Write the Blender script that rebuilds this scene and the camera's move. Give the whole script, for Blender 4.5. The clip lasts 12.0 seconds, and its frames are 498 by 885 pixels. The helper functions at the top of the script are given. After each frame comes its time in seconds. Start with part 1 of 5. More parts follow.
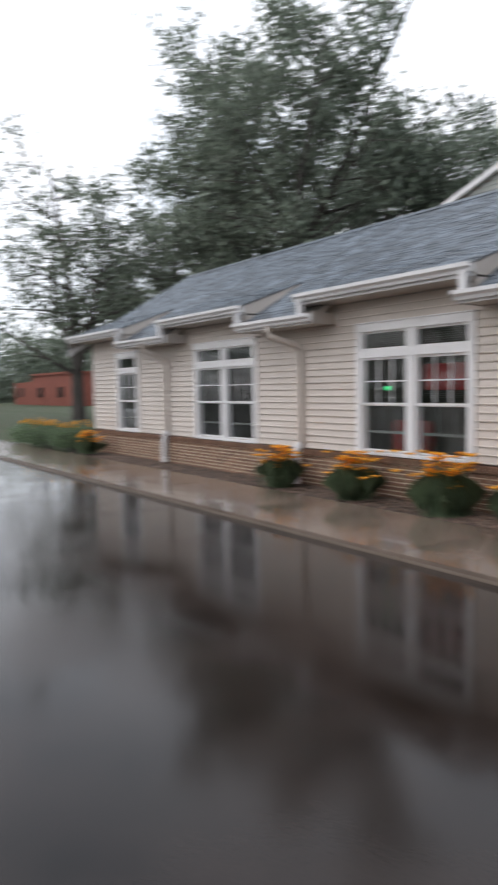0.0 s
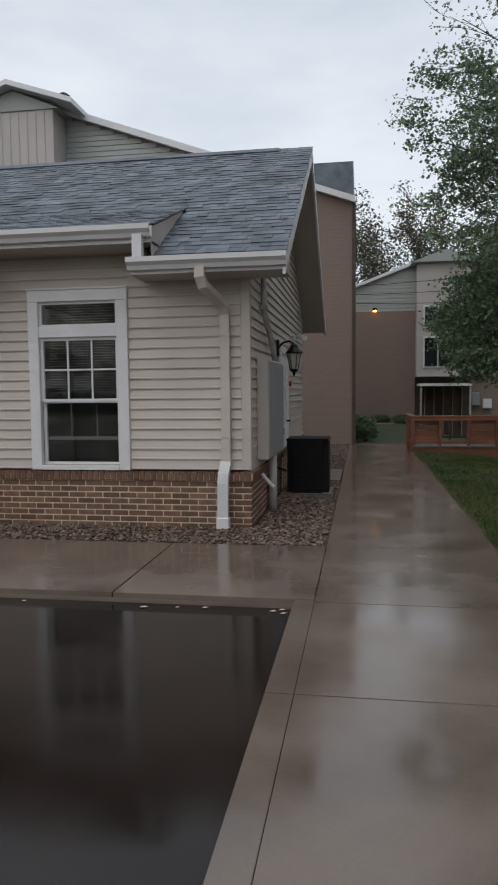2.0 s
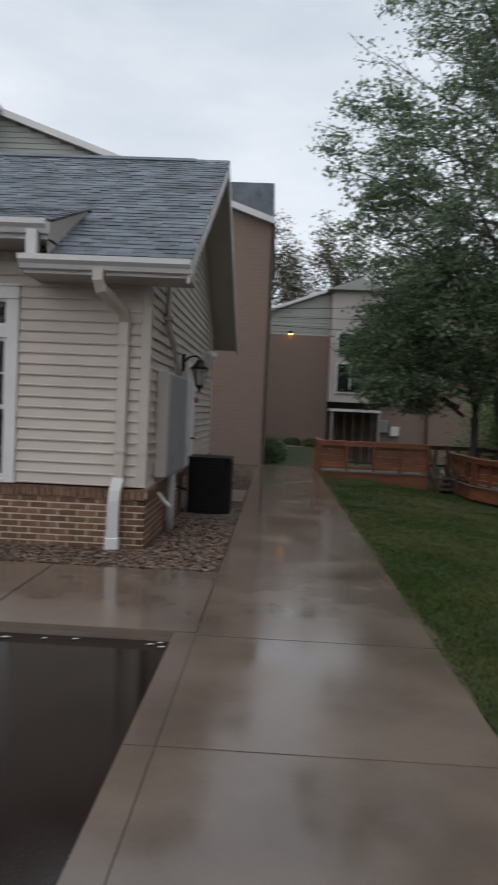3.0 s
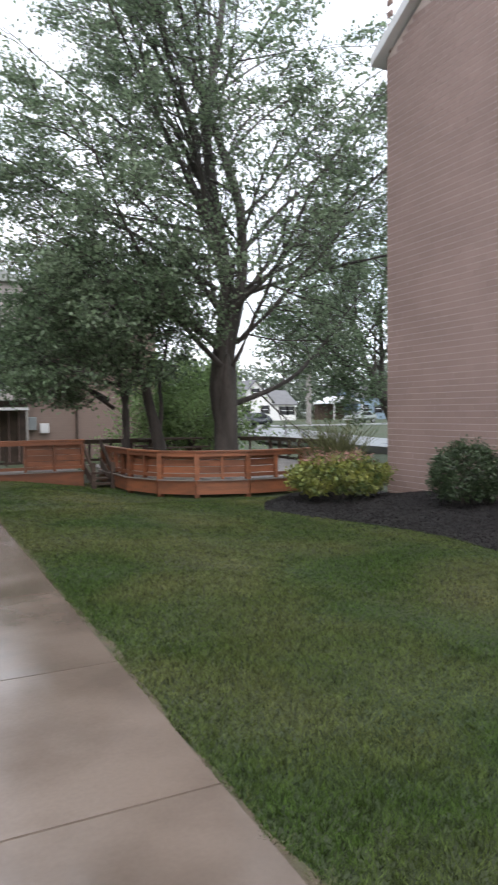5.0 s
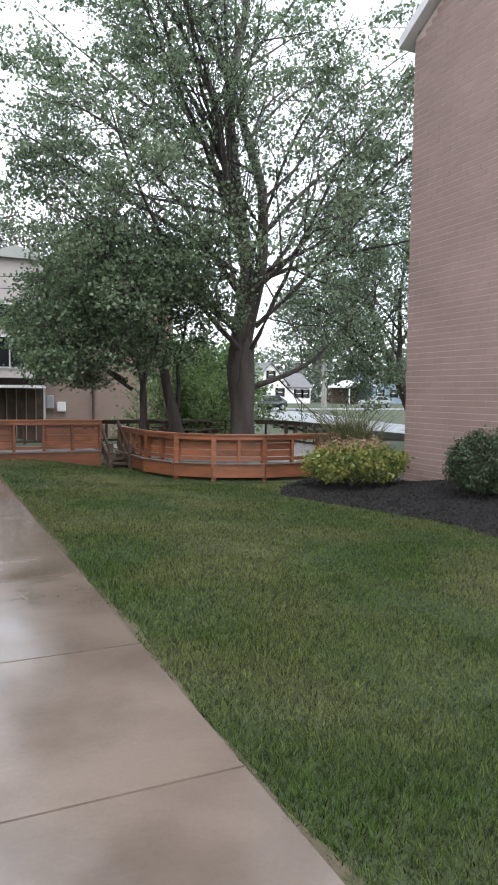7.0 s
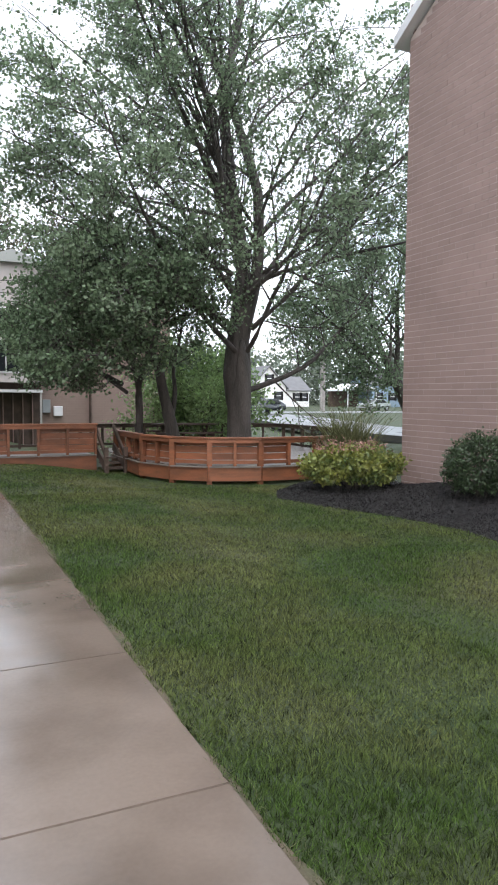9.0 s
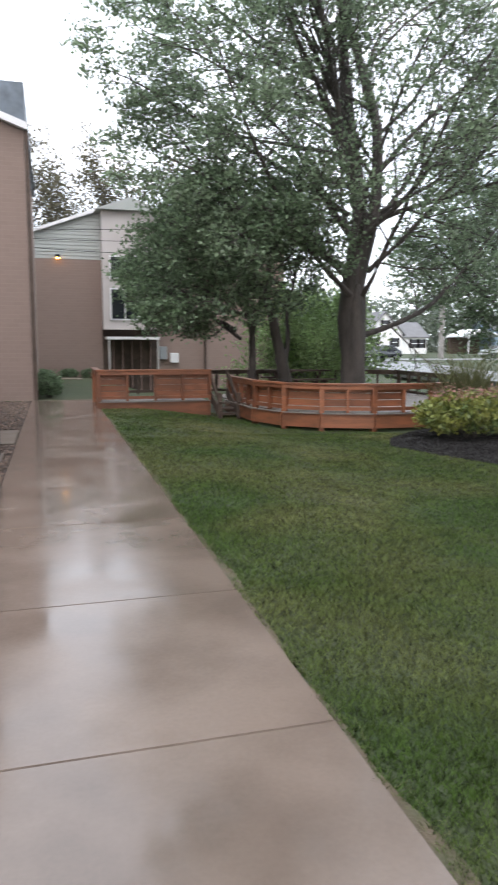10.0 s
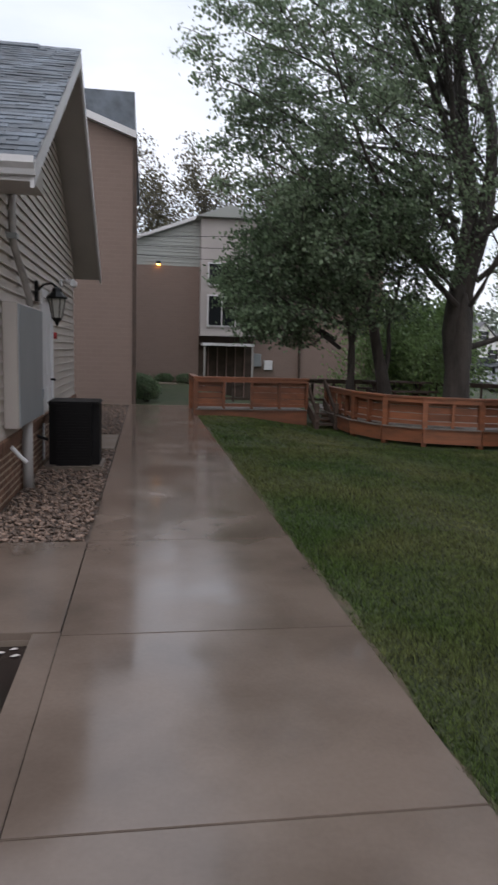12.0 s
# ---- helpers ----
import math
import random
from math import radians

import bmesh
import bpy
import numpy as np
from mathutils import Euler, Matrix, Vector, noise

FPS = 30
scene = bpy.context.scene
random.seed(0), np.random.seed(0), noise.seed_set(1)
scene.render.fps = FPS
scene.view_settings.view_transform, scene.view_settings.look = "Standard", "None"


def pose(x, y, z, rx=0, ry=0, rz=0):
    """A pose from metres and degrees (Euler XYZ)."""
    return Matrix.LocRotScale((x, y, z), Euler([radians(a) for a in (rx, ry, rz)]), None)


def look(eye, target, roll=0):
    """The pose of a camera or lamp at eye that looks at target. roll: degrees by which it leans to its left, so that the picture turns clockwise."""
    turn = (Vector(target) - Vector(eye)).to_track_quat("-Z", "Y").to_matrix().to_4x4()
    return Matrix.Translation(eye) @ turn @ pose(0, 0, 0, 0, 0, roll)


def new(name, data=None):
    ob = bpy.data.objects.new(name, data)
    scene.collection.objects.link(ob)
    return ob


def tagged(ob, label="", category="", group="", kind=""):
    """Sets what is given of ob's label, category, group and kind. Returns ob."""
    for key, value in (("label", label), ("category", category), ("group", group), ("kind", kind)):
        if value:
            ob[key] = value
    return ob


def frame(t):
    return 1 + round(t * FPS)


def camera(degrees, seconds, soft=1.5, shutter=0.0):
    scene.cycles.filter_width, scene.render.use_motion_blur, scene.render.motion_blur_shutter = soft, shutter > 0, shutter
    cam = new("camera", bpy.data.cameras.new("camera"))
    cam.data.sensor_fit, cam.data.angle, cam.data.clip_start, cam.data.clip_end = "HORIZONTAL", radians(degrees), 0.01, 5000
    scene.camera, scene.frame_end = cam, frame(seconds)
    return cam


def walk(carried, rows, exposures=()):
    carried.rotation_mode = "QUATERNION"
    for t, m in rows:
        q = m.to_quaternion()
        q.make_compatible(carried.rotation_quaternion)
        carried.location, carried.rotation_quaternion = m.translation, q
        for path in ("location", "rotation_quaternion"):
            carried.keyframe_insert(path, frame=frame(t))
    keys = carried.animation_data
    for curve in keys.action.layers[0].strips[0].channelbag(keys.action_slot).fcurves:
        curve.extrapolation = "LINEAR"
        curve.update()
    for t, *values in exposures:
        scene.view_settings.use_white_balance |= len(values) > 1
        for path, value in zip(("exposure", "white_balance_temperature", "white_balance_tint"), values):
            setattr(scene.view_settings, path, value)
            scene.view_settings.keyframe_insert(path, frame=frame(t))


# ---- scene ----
cam = camera(39.4, 12.0, soft=1.9, shutter=0.5)
PATH = [
    (0, (1.16, -7.789, 1.696), (-0.474, -6.646, 1.54), -1.0),
    (0.5, (1.327, -7.72, 1.516), (0.148, -6.107, 1.427), -1.0),
    (1, (1.394, -7.712, 1.518), (0.857, -5.785, 1.504), -1.0),
    (1.5, (1.242, -7.631, 1.507), (1.0, -5.647, 1.464), -0.6),
    (2, (1.19, -7.502, 1.496), (0.871, -5.533, 1.35), -0.6),
    (2.5, (1.276, -7.343, 1.526), (0.928, -5.375, 1.448), 0.7),
    (3, (1.325, -7.135, 1.482), (1.249, -5.138, 1.392), 2.6),
    (3.5, (1.318, -7.003, 1.447), (1.429, -5.007, 1.41), 1.6),
    (5.5, (1.379, -6.561, 1.467), (2.352, -4.816, 1.363), -0.5),
    (6, (1.304, -6.542, 1.473), (2.271, -4.795, 1.365), -0.4),
    (6.5, (1.304, -6.574, 1.482), (2.214, -4.798, 1.352), 0.5),
    (7, (1.282, -6.656, 1.514), (2.123, -4.846, 1.375), 0.7),
    (9, (1.395, -6.563, 1.491), (2.238, -4.754, 1.363), 0.4),
    (9.5, (1.408, -6.554, 1.483), (2.196, -4.721, 1.345), 0.4),
    (10, (1.419, -6.528, 1.456), (1.955, -4.622, 1.177), 0.2),
    (10.5, (1.408, -6.532, 1.488), (1.821, -4.588, 1.265), 0.6),
    (11, (1.35, -6.405, 1.485), (1.57, -4.429, 1.271), 1.9),
    (11.5, (1.283, -6.232, 1.495), (1.496, -4.254, 1.287), 1.9),
    (12, (1.291, -6.174, 1.483), (1.585, -4.213, 1.221), 1.5),
]
EXPOSURES = [(0.0, 0.6, 6600, 16), (0.5, 0.4, 6600, 17), (1.0, 0.0, 6550, 14), (1.5, -0.15, 6500, 13), (3.5, -0.1, 6500, 14), (5.5, 1.32, 6450, 16), (7.0, 1.32, 6400, 15),
             (9.5, 1.32, 6400, 15), (10.0, 1.32, 6450, 16), (10.5, 0.95, 6450, 17), (11.0, 0.42, 6450, 18), (12.0, 0.2, 6450, 18)]
walk(cam, [(t, look(eye, target, roll)) for t, eye, target, roll in PATH], EXPOSURES)

# ---------------------------------------------------------------- light
world = bpy.data.worlds.new("overcast_sky")
scene.world = world
world.use_nodes = True
wn, wl = world.node_tree.nodes, world.node_tree.links
wn.clear()
w_out = wn.new("ShaderNodeOutputWorld")
w_bg = wn.new("ShaderNodeBackground")
w_sky = wn.new("ShaderNodeTexSky")
w_sky.sky_type = "NISHITA"
w_sky.sun_disc = False
w_sky.sun_elevation, w_sky.sun_rotation = radians(28), radians(200)
w_sky.air_density, w_sky.dust_density = 1.0, 3.0
w_co = wn.new("ShaderNodeTexCoord")
w_map = wn.new("ShaderNodeMapping")
w_map.inputs["Scale"].default_value = (1.6, 1.6, 4.5)
w_noise = wn.new("ShaderNodeTexNoise")
w_noise.inputs["Scale"].default_value = 1.5
w_noise.inputs["Detail"].default_value = 5
w_noise.inputs["Roughness"].default_value = 0.5
w_ramp = wn.new("ShaderNodeValToRGB")
w_ramp.color_ramp.elements[0].position, w_ramp.color_ramp.elements[0].color = 0.32, (5.6, 6.5, 7.15, 1)
w_ramp.color_ramp.elements[1].position, w_ramp.color_ramp.elements[1].color = 0.7, (8.7, 9.2, 9.5, 1)
w_mix = wn.new("ShaderNodeMixRGB")
w_mix.inputs[0].default_value = 0.86
wl.new(w_co.outputs["Generated"], w_map.inputs[0])
wl.new(w_map.outputs[0], w_noise.inputs["Vector"])
wl.new(w_noise.outputs[0], w_ramp.inputs[0])
wl.new(w_sky.outputs[0], w_mix.inputs[1])
wl.new(w_ramp.outputs[0], w_mix.inputs[2])
wl.new(w_mix.outputs[0], w_bg.inputs[0])
w_bg.inputs[1].default_value = 0.122
wl.new(w_bg.outputs[0], w_out.inputs[0])
sun = new("sun", bpy.data.lights.new("sun", "SUN"))
sun.data.energy, sun.data.angle, sun.data.color = 0.6, radians(40), (1.0, 0.97, 0.93)
sun.matrix_basis = look((0, 0, 30), (6, 14, 0))


# ---------------------------------------------------------------- materials
def mat(name, col, rough=0.6, vary=0.25, scale=3.0, fine=40.0, bump=0.2, dist=0.01, metal=0.0, rnd=0.0, island=0.0, col2=None,
        rough2=None, spec=0.5, stretch=(1, 1, 1), trans=0.0):
    m = bpy.data.materials.new(name)
    m.use_nodes = True
    n, l = m.node_tree.nodes, m.node_tree.links
    b = n["Principled BSDF"]
    geo = n.new("ShaderNodeNewGeometry")
    mp = n.new("ShaderNodeMapping")
    mp.inputs["Scale"].default_value = stretch
    l.new(geo.outputs["Position"], mp.inputs[0])

    def noise_node(s, detail):
        t = n.new("ShaderNodeTexNoise")
        t.inputs["Scale"].default_value, t.inputs["Detail"].default_value = s, detail
        l.new(mp.outputs[0], t.inputs["Vector"])
        return t

    big, small = noise_node(scale, 4), noise_node(fine, 3)
    mix = n.new("ShaderNodeMixRGB")
    c2 = col2 or tuple(c * (1 - 1.6 * vary) for c in col)
    mix.inputs[1].default_value, mix.inputs[2].default_value = (*c2, 1), (*col, 1)
    rmp = n.new("ShaderNodeValToRGB")
    rmp.color_ramp.elements[0].position, rmp.color_ramp.elements[1].position = 0.34, 0.62
    l.new(big.outputs[0], rmp.inputs[0])
    l.new(rmp.outputs[0], mix.inputs[0])
    hsv = n.new("ShaderNodeHueSaturation")
    l.new(mix.outputs[0], hsv.inputs["Color"])
    val = n.new("ShaderNodeMapRange")
    val.inputs[3].default_value, val.inputs[4].default_value = 1 - vary, 1 + vary
    l.new(small.outputs[0], val.inputs[0])
    last = val.outputs[0]
    if rnd or island:
        src = n.new("ShaderNodeObjectInfo").outputs["Random"] if rnd else geo.outputs["Random Per Island"]
        r = n.new("ShaderNodeMapRange")
        amt = rnd or island
        r.inputs[3].default_value, r.inputs[4].default_value = 1 - amt, 1 + amt
        l.new(src, r.inputs[0])
        mu = n.new("ShaderNodeMath")
        mu.operation = "MULTIPLY"
        l.new(last, mu.inputs[0])
        l.new(r.outputs[0], mu.inputs[1])
        last = mu.outputs[0]
    l.new(last, hsv.inputs["Value"])
    l.new(hsv.outputs[0], b.inputs["Base Color"])
    b.inputs["Roughness"].default_value, b.inputs["Metallic"].default_value = rough, metal
    b.inputs["Specular IOR Level"].default_value = spec
    if rough2 is not None:
        rr = n.new("ShaderNodeMapRange")
        rr.inputs[1].default_value, rr.inputs[2].default_value = 0.3, 0.7
        rr.inputs[3].default_value, rr.inputs[4].default_value = rough, rough2
        l.new(big.outputs[0], rr.inputs[0])
        l.new(rr.outputs[0], b.inputs["Roughness"])
    if bump:
        bp = n.new("ShaderNodeBump")
        bp.inputs["Strength"].default_value, bp.inputs["Distance"].default_value = bump, dist
        l.new(small.outputs[0], bp.inputs["Height"])
        l.new(bp.outputs[0], b.inputs["Normal"])
    if trans:
        tr = n.new("ShaderNodeBsdfTranslucent")
        l.new(hsv.outputs[0], tr.inputs[0])
        ms = n.new("ShaderNodeMixShader")
        ms.inputs[0].default_value = trans
        l.new(b.outputs[0], ms.inputs[1])
        l.new(tr.outputs[0], ms.inputs[2])
        l.new(ms.outputs[0], n["Material Output"].inputs[0])
    return m


def mat_brickwork(name, c1, c2, mortar, length, course):
    m = mat(name, c1, 0.8, 0.08, 0.7, 60, 0.0)
    n, l = m.node_tree.nodes, m.node_tree.links
    geo = n.new("ShaderNodeNewGeometry")
    sep, com = n.new("ShaderNodeSeparateXYZ"), n.new("ShaderNodeCombineXYZ")
    add = n.new("ShaderNodeMath")
    l.new(geo.outputs["Position"], sep.inputs[0])
    l.new(sep.outputs[0], add.inputs[0])
    l.new(sep.outputs[1], add.inputs[1])
    l.new(add.outputs[0], com.inputs[0])
    l.new(sep.outputs[2], com.inputs[1])
    br = n.new("ShaderNodeTexBrick")
    br.inputs["Color1"].default_value, br.inputs["Color2"].default_value, br.inputs["Mortar"].default_value = (*c1, 1), (*c2, 1), (*mortar, 1)
    br.inputs["Scale"].default_value = 1.0
    br.inputs["Mortar Size"].default_value = 0.006
    br.inputs["Brick Width"].default_value, br.inputs["Row Height"].default_value = length, course
    l.new(com.outputs[0], br.inputs["Vector"])
    mixer = [x for x in n if x.bl_idname == "ShaderNodeHueSaturation"][0]
    l.new(br.outputs[0], mixer.inputs["Color"])
    bp = n.new("ShaderNodeBump")
    bp.inputs["Strength"].default_value, bp.inputs["Distance"].default_value = 0.4, 0.006
    bp.invert = True
    l.new(br.outputs[1], bp.inputs["Height"])
    l.new(bp.outputs[0], n["Principled BSDF"].inputs["Normal"])
    return m


def glow(name, col, strength):
    m = bpy.data.materials.new(name)
    m.use_nodes = True
    b = m.node_tree.nodes["Principled BSDF"]
    b.inputs["Base Color"].default_value = (*col, 1)
    b.inputs["Emission Color"].default_value = (*col, 1)
    b.inputs["Emission Strength"].default_value = strength
    return m


def glass(name):
    m = bpy.data.materials.new(name)
    m.use_nodes = True
    b = m.node_tree.nodes["Principled BSDF"]
    b.inputs["Base Color"].default_value = (0.55, 0.6, 0.6, 1)
    b.inputs["Roughness"].default_value = 0.03
    b.inputs["Transmission Weight"].default_value = 1.0
    b.inputs["IOR"].default_value = 1.4
    return m


M_ASPHALT = mat("wet_asphalt", (0.024, 0.017, 0.0145), 0.045, 0.35, 0.9, 90, 0.05, 0.003, rough2=0.19, spec=0.25)
M_CONC = mat("wet_concrete", (0.174, 0.133, 0.107), 0.055, 0.1, 1.6, 45, 0.04, 0.002, rough2=0.24, col2=(0.122, 0.093, 0.075), rnd=0.06, spec=0.65)
M_KERB = mat("kerb_concrete", (0.19, 0.152, 0.12), 0.35, 0.12, 2.0, 40, 0.1, 0.004, rough2=0.55)
M_SIDING = mat("vinyl_siding", (0.56, 0.503, 0.455), 0.45, 0.05, 1.5, 60, 0.03, 0.002, rnd=0.035)
M_TRIM = mat("white_trim", (0.74, 0.74, 0.75), 0.4, 0.05, 2, 30, 0.03, 0.002)
M_GUTTER = mat("gutter_aluminium", (0.66, 0.66, 0.67), 0.35, 0.05, 2, 30, 0.02, 0.002)
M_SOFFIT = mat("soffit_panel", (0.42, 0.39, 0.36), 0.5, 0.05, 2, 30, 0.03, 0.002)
M_BRICK = mat("red_brick", (0.205, 0.11, 0.07), 0.75, 0.2, 9, 120, 0.4, 0.004, rnd=0.28)
M_BRICKS = mat("red_brick_rest", (0.205, 0.11, 0.07), 0.75, 0.2, 9, 120, 0.4, 0.004, island=0.28)
M_MORTAR = mat("mortar", (0.62, 0.52, 0.39), 0.9, 0.15, 6, 80, 0.3, 0.004)
M_SHINGLE = mat("shingle", (0.125, 0.152, 0.182), 0.5, 0.35, 2.2, 150, 0.6, 0.004, rnd=0.4)
M_SHINGLES = mat("shingle_rest", (0.125, 0.152, 0.182), 0.5, 0.35, 2.2, 150, 0.6, 0.004, island=0.4)
M_TAUPE = mat("taupe_brick", (0.31, 0.213, 0.187), 0.8, 0.1, 0.7, 60, 0.2, 0.004, island=0.07)
M_TAUPE_R = mat("taupe_brick_piece", (0.31, 0.213, 0.187), 0.8, 0.1, 0.7, 60, 0.2, 0.004, rnd=0.07)
M_TAUPE_M = mat("taupe_mortar", (0.54, 0.44, 0.4), 0.9, 0.1, 3, 60, 0.2, 0.004)
M_TAUPE_W = mat_brickwork("taupe_brickwork", (0.25, 0.182, 0.152), (0.238, 0.172, 0.143), (0.265, 0.197, 0.165), 0.305, 0.11)
M_GREYSIDE = mat("grey_green_siding", (0.36, 0.38, 0.36), 0.5, 0.05, 1, 40, 0.03, 0.002, rnd=0.03)
M_PANEL = mat("pale_panel", (0.5, 0.46, 0.44), 0.5, 0.05, 1, 40, 0.03, 0.002)
M_DARK = mat("black_metal", (0.008, 0.007, 0.0075), 0.6, 0.1, 3, 60, 0.05, 0.002, spec=0.25)
M_IRON = mat("lantern_iron", (0.01, 0.01, 0.01), 0.35, 0.1, 3, 60, 0.05, 0.002, metal=0.5)
M_BOX = mat("grey_steel_cabinet", (0.33, 0.35, 0.36), 0.4, 0.06, 2, 40, 0.03, 0.002)
M_PIPE = mat("grey_conduit", (0.42, 0.40, 0.38), 0.4, 0.06, 2, 40, 0.03, 0.002)
M_WOOD = mat("stained_deck_wood", (0.245, 0.088, 0.041), 0.5, 0.25, 2.5, 30, 0.25, 0.004, rnd=0.25, col2=(0.165, 0.066, 0.034), stretch=(1, 1, 4))
M_BOARD = mat("weathered_deck_board", (0.22, 0.19, 0.17), 0.5, 0.2, 3, 40, 0.2, 0.004, rnd=0.12)
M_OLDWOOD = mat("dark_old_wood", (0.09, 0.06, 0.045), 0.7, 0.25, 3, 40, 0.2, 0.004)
M_LAWN = mat("lawn_soil", (0.03, 0.05, 0.016), 0.85, 0.35, 0.6, 40, 0.5, 0.03, col2=(0.05, 0.055, 0.024))
M_GRASS = mat("grass_blades", (0.058, 0.1, 0.021), 0.5, 0.35, 0.55, 5, 0, island=0.95, col2=(0.15, 0.155, 0.06), trans=0.4, spec=0.25)
M_MULCH = mat("black_mulch", (0.012, 0.010, 0.010), 0.8, 0.4, 5, 60, 1.0, 0.03)
M_MULCHB = mat("mulch_chips", (0.012, 0.010, 0.010), 0.75, 0.3, 5, 60, 0.3, 0.01, island=0.5)
M_STONE = mat("river_stone", (0.2, 0.138, 0.105), 0.45, 0.25, 8, 60, 0.3, 0.004, island=0.65)
M_SOIL = mat("bare_soil", (0.1, 0.075, 0.05), 0.85, 0.3, 6, 60, 0.6, 0.01, col2=(0.06, 0.06, 0.03))
M_EARTH = mat("gravel_bed", (0.09, 0.065, 0.05), 0.8, 0.3, 8, 60, 0.5, 0.01)
M_BARK = mat("wet_bark", (0.085, 0.073, 0.065), 0.75, 0.3, 4, 30, 0.8, 0.03, stretch=(1, 1, 0.25))
# maple green lifted and greyed, a veil of haze included in the colour
M_LEAF = mat("hazed_maple_leaf", (0.205, 0.28, 0.17), 0.5, 0.15, 0.8, 5, 0, island=0.4, trans=0.5)
M_LEAF2 = mat("dark_leaf", (0.165, 0.24, 0.135), 0.5, 0.15, 0.8, 5, 0, island=0.4, trans=0.45)
M_LEAF3 = mat("bright_leaf", (0.26, 0.38, 0.15), 0.45, 0.15, 0.8, 5, 0, island=0.35, trans=0.4)
M_LEAFY = mat("yellow_green_leaf", (0.28, 0.29, 0.07), 0.45, 0.15, 4, 20, 0, island=0.4, trans=0.35, col2=(0.1, 0.15, 0.05))
# far foliage: the distance haze is mixed into this pale grey-green
M_NEEDLE = mat("hazed_conifer_needles", (0.2, 0.24, 0.185), 0.6, 0.2, 0.5, 5, 0, island=0.35, trans=0.4)
M_BUD = mat("budding_twigs", (0.13, 0.12, 0.075), 0.6, 0.2, 0.5, 5, 0, island=0.35, trans=0.3)
M_BOXLEAF = mat("boxwood_leaf", (0.055, 0.088, 0.04), 0.4, 0.2, 5, 20, 0, island=0.5, trans=0.25)
M_PINK = mat("dusty_pink_flower", (0.38, 0.2, 0.17), 0.6, 0.2, 5, 30, 0, island=0.3)
M_LILY = mat("orange_lily", (0.95, 0.43, 0.035), 0.5, 0.2, 5, 30, 0, island=0.3, trans=0.3)
M_STRAW = mat("ornamental_grass", (0.16, 0.17, 0.075), 0.6, 0.2, 3, 20, 0, island=0.35, trans=0.3)
M_GLASS = glass("window_glass")
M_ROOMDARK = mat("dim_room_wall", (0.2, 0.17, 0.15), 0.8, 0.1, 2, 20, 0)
M_BLIND = mat("window_blind", (0.62, 0.59, 0.57), 0.6, 0.05, 2, 20, 0)
M_RED = mat("red_cloth", (0.45, 0.03, 0.03), 0.6, 0.15, 4, 30, 0)
M_GREENGLOW = glow("green_sign_light", (0.05, 0.9, 0.3), 1.5)
M_LAMPGLOW = glow("warm_lamp", (1.0, 0.45, 0.1), 10.0)
M_WHITEHOUSE = mat("white_clapboard", (0.8, 0.8, 0.79), 0.5, 0.04, 1, 30, 0)
M_BLUEHOUSE = mat("blue_clapboard", (0.28, 0.38, 0.48), 0.5, 0.05, 1, 30, 0)
M_FARROOF = mat("far_roof", (0.16, 0.16, 0.165), 0.7, 0.1, 1, 30, 0)
M_WETROAD = mat("wet_road", (0.07, 0.07, 0.07), 0.25, 0.15, 0.4, 30, 0, rough2=0.4)
M_CARDARK = mat("dark_car_paint", (0.03, 0.035, 0.04), 0.2, 0.05, 2, 20, 0)
M_CARGREY = mat("silver_green_car_paint", (0.3, 0.34, 0.32), 0.25, 0.05, 2, 20, 0)
M_CARGLASS = mat("dark_car_glass", (0.02, 0.022, 0.025), 0.08, 0.05, 2, 20, 0)
M_TYRE = mat("tyre_rubber", (0.012, 0.012, 0.012), 0.7, 0.1, 4, 30, 0)
M_REDBRICKFAR = mat("far_red_brick", (0.28, 0.085, 0.06), 0.8, 0.15, 1, 30, 0.1, 0.01)
M_POLE = mat("weathered_pole", (0.3, 0.28, 0.26), 0.7, 0.15, 2, 30, 0.1, 0.01)
M_FROST = mat("lantern_glass", (0.45, 0.44, 0.4), 0.2, 0.05, 2, 20, 0)


# ---------------------------------------------------------------- mesh helpers
def box(bm, x0, x1, y0, y1, z0, z1):
    v = [bm.verts.new((x, y, z)) for x in (x0, x1) for y in (y0, y1) for z in (z0, z1)]
    for f in ((0, 1, 3, 2), (4, 6, 7, 5), (0, 4, 5, 1), (2, 3, 7, 6), (0, 2, 6, 4), (1, 5, 7, 3)):
        bm.faces.new([v[i] for i in f])
    return v


def prism(bm, pts, axis, a, b):
    """A flat outline of (u, v) points drawn out along an axis from a to b."""
    def at(u, v, w):
        return {"x": (w, u, v), "y": (u, w, v), "z": (u, v, w)}[axis]
    lo, hi = [bm.verts.new(at(u, v, a)) for u, v in pts], [bm.verts.new(at(u, v, b)) for u, v in pts]
    k = len(pts)
    bm.faces.new(lo)
    bm.faces.new(hi[::-1])
    for i in range(k):
        bm.faces.new((lo[i], hi[i], hi[(i + 1) % k], lo[(i + 1) % k]))


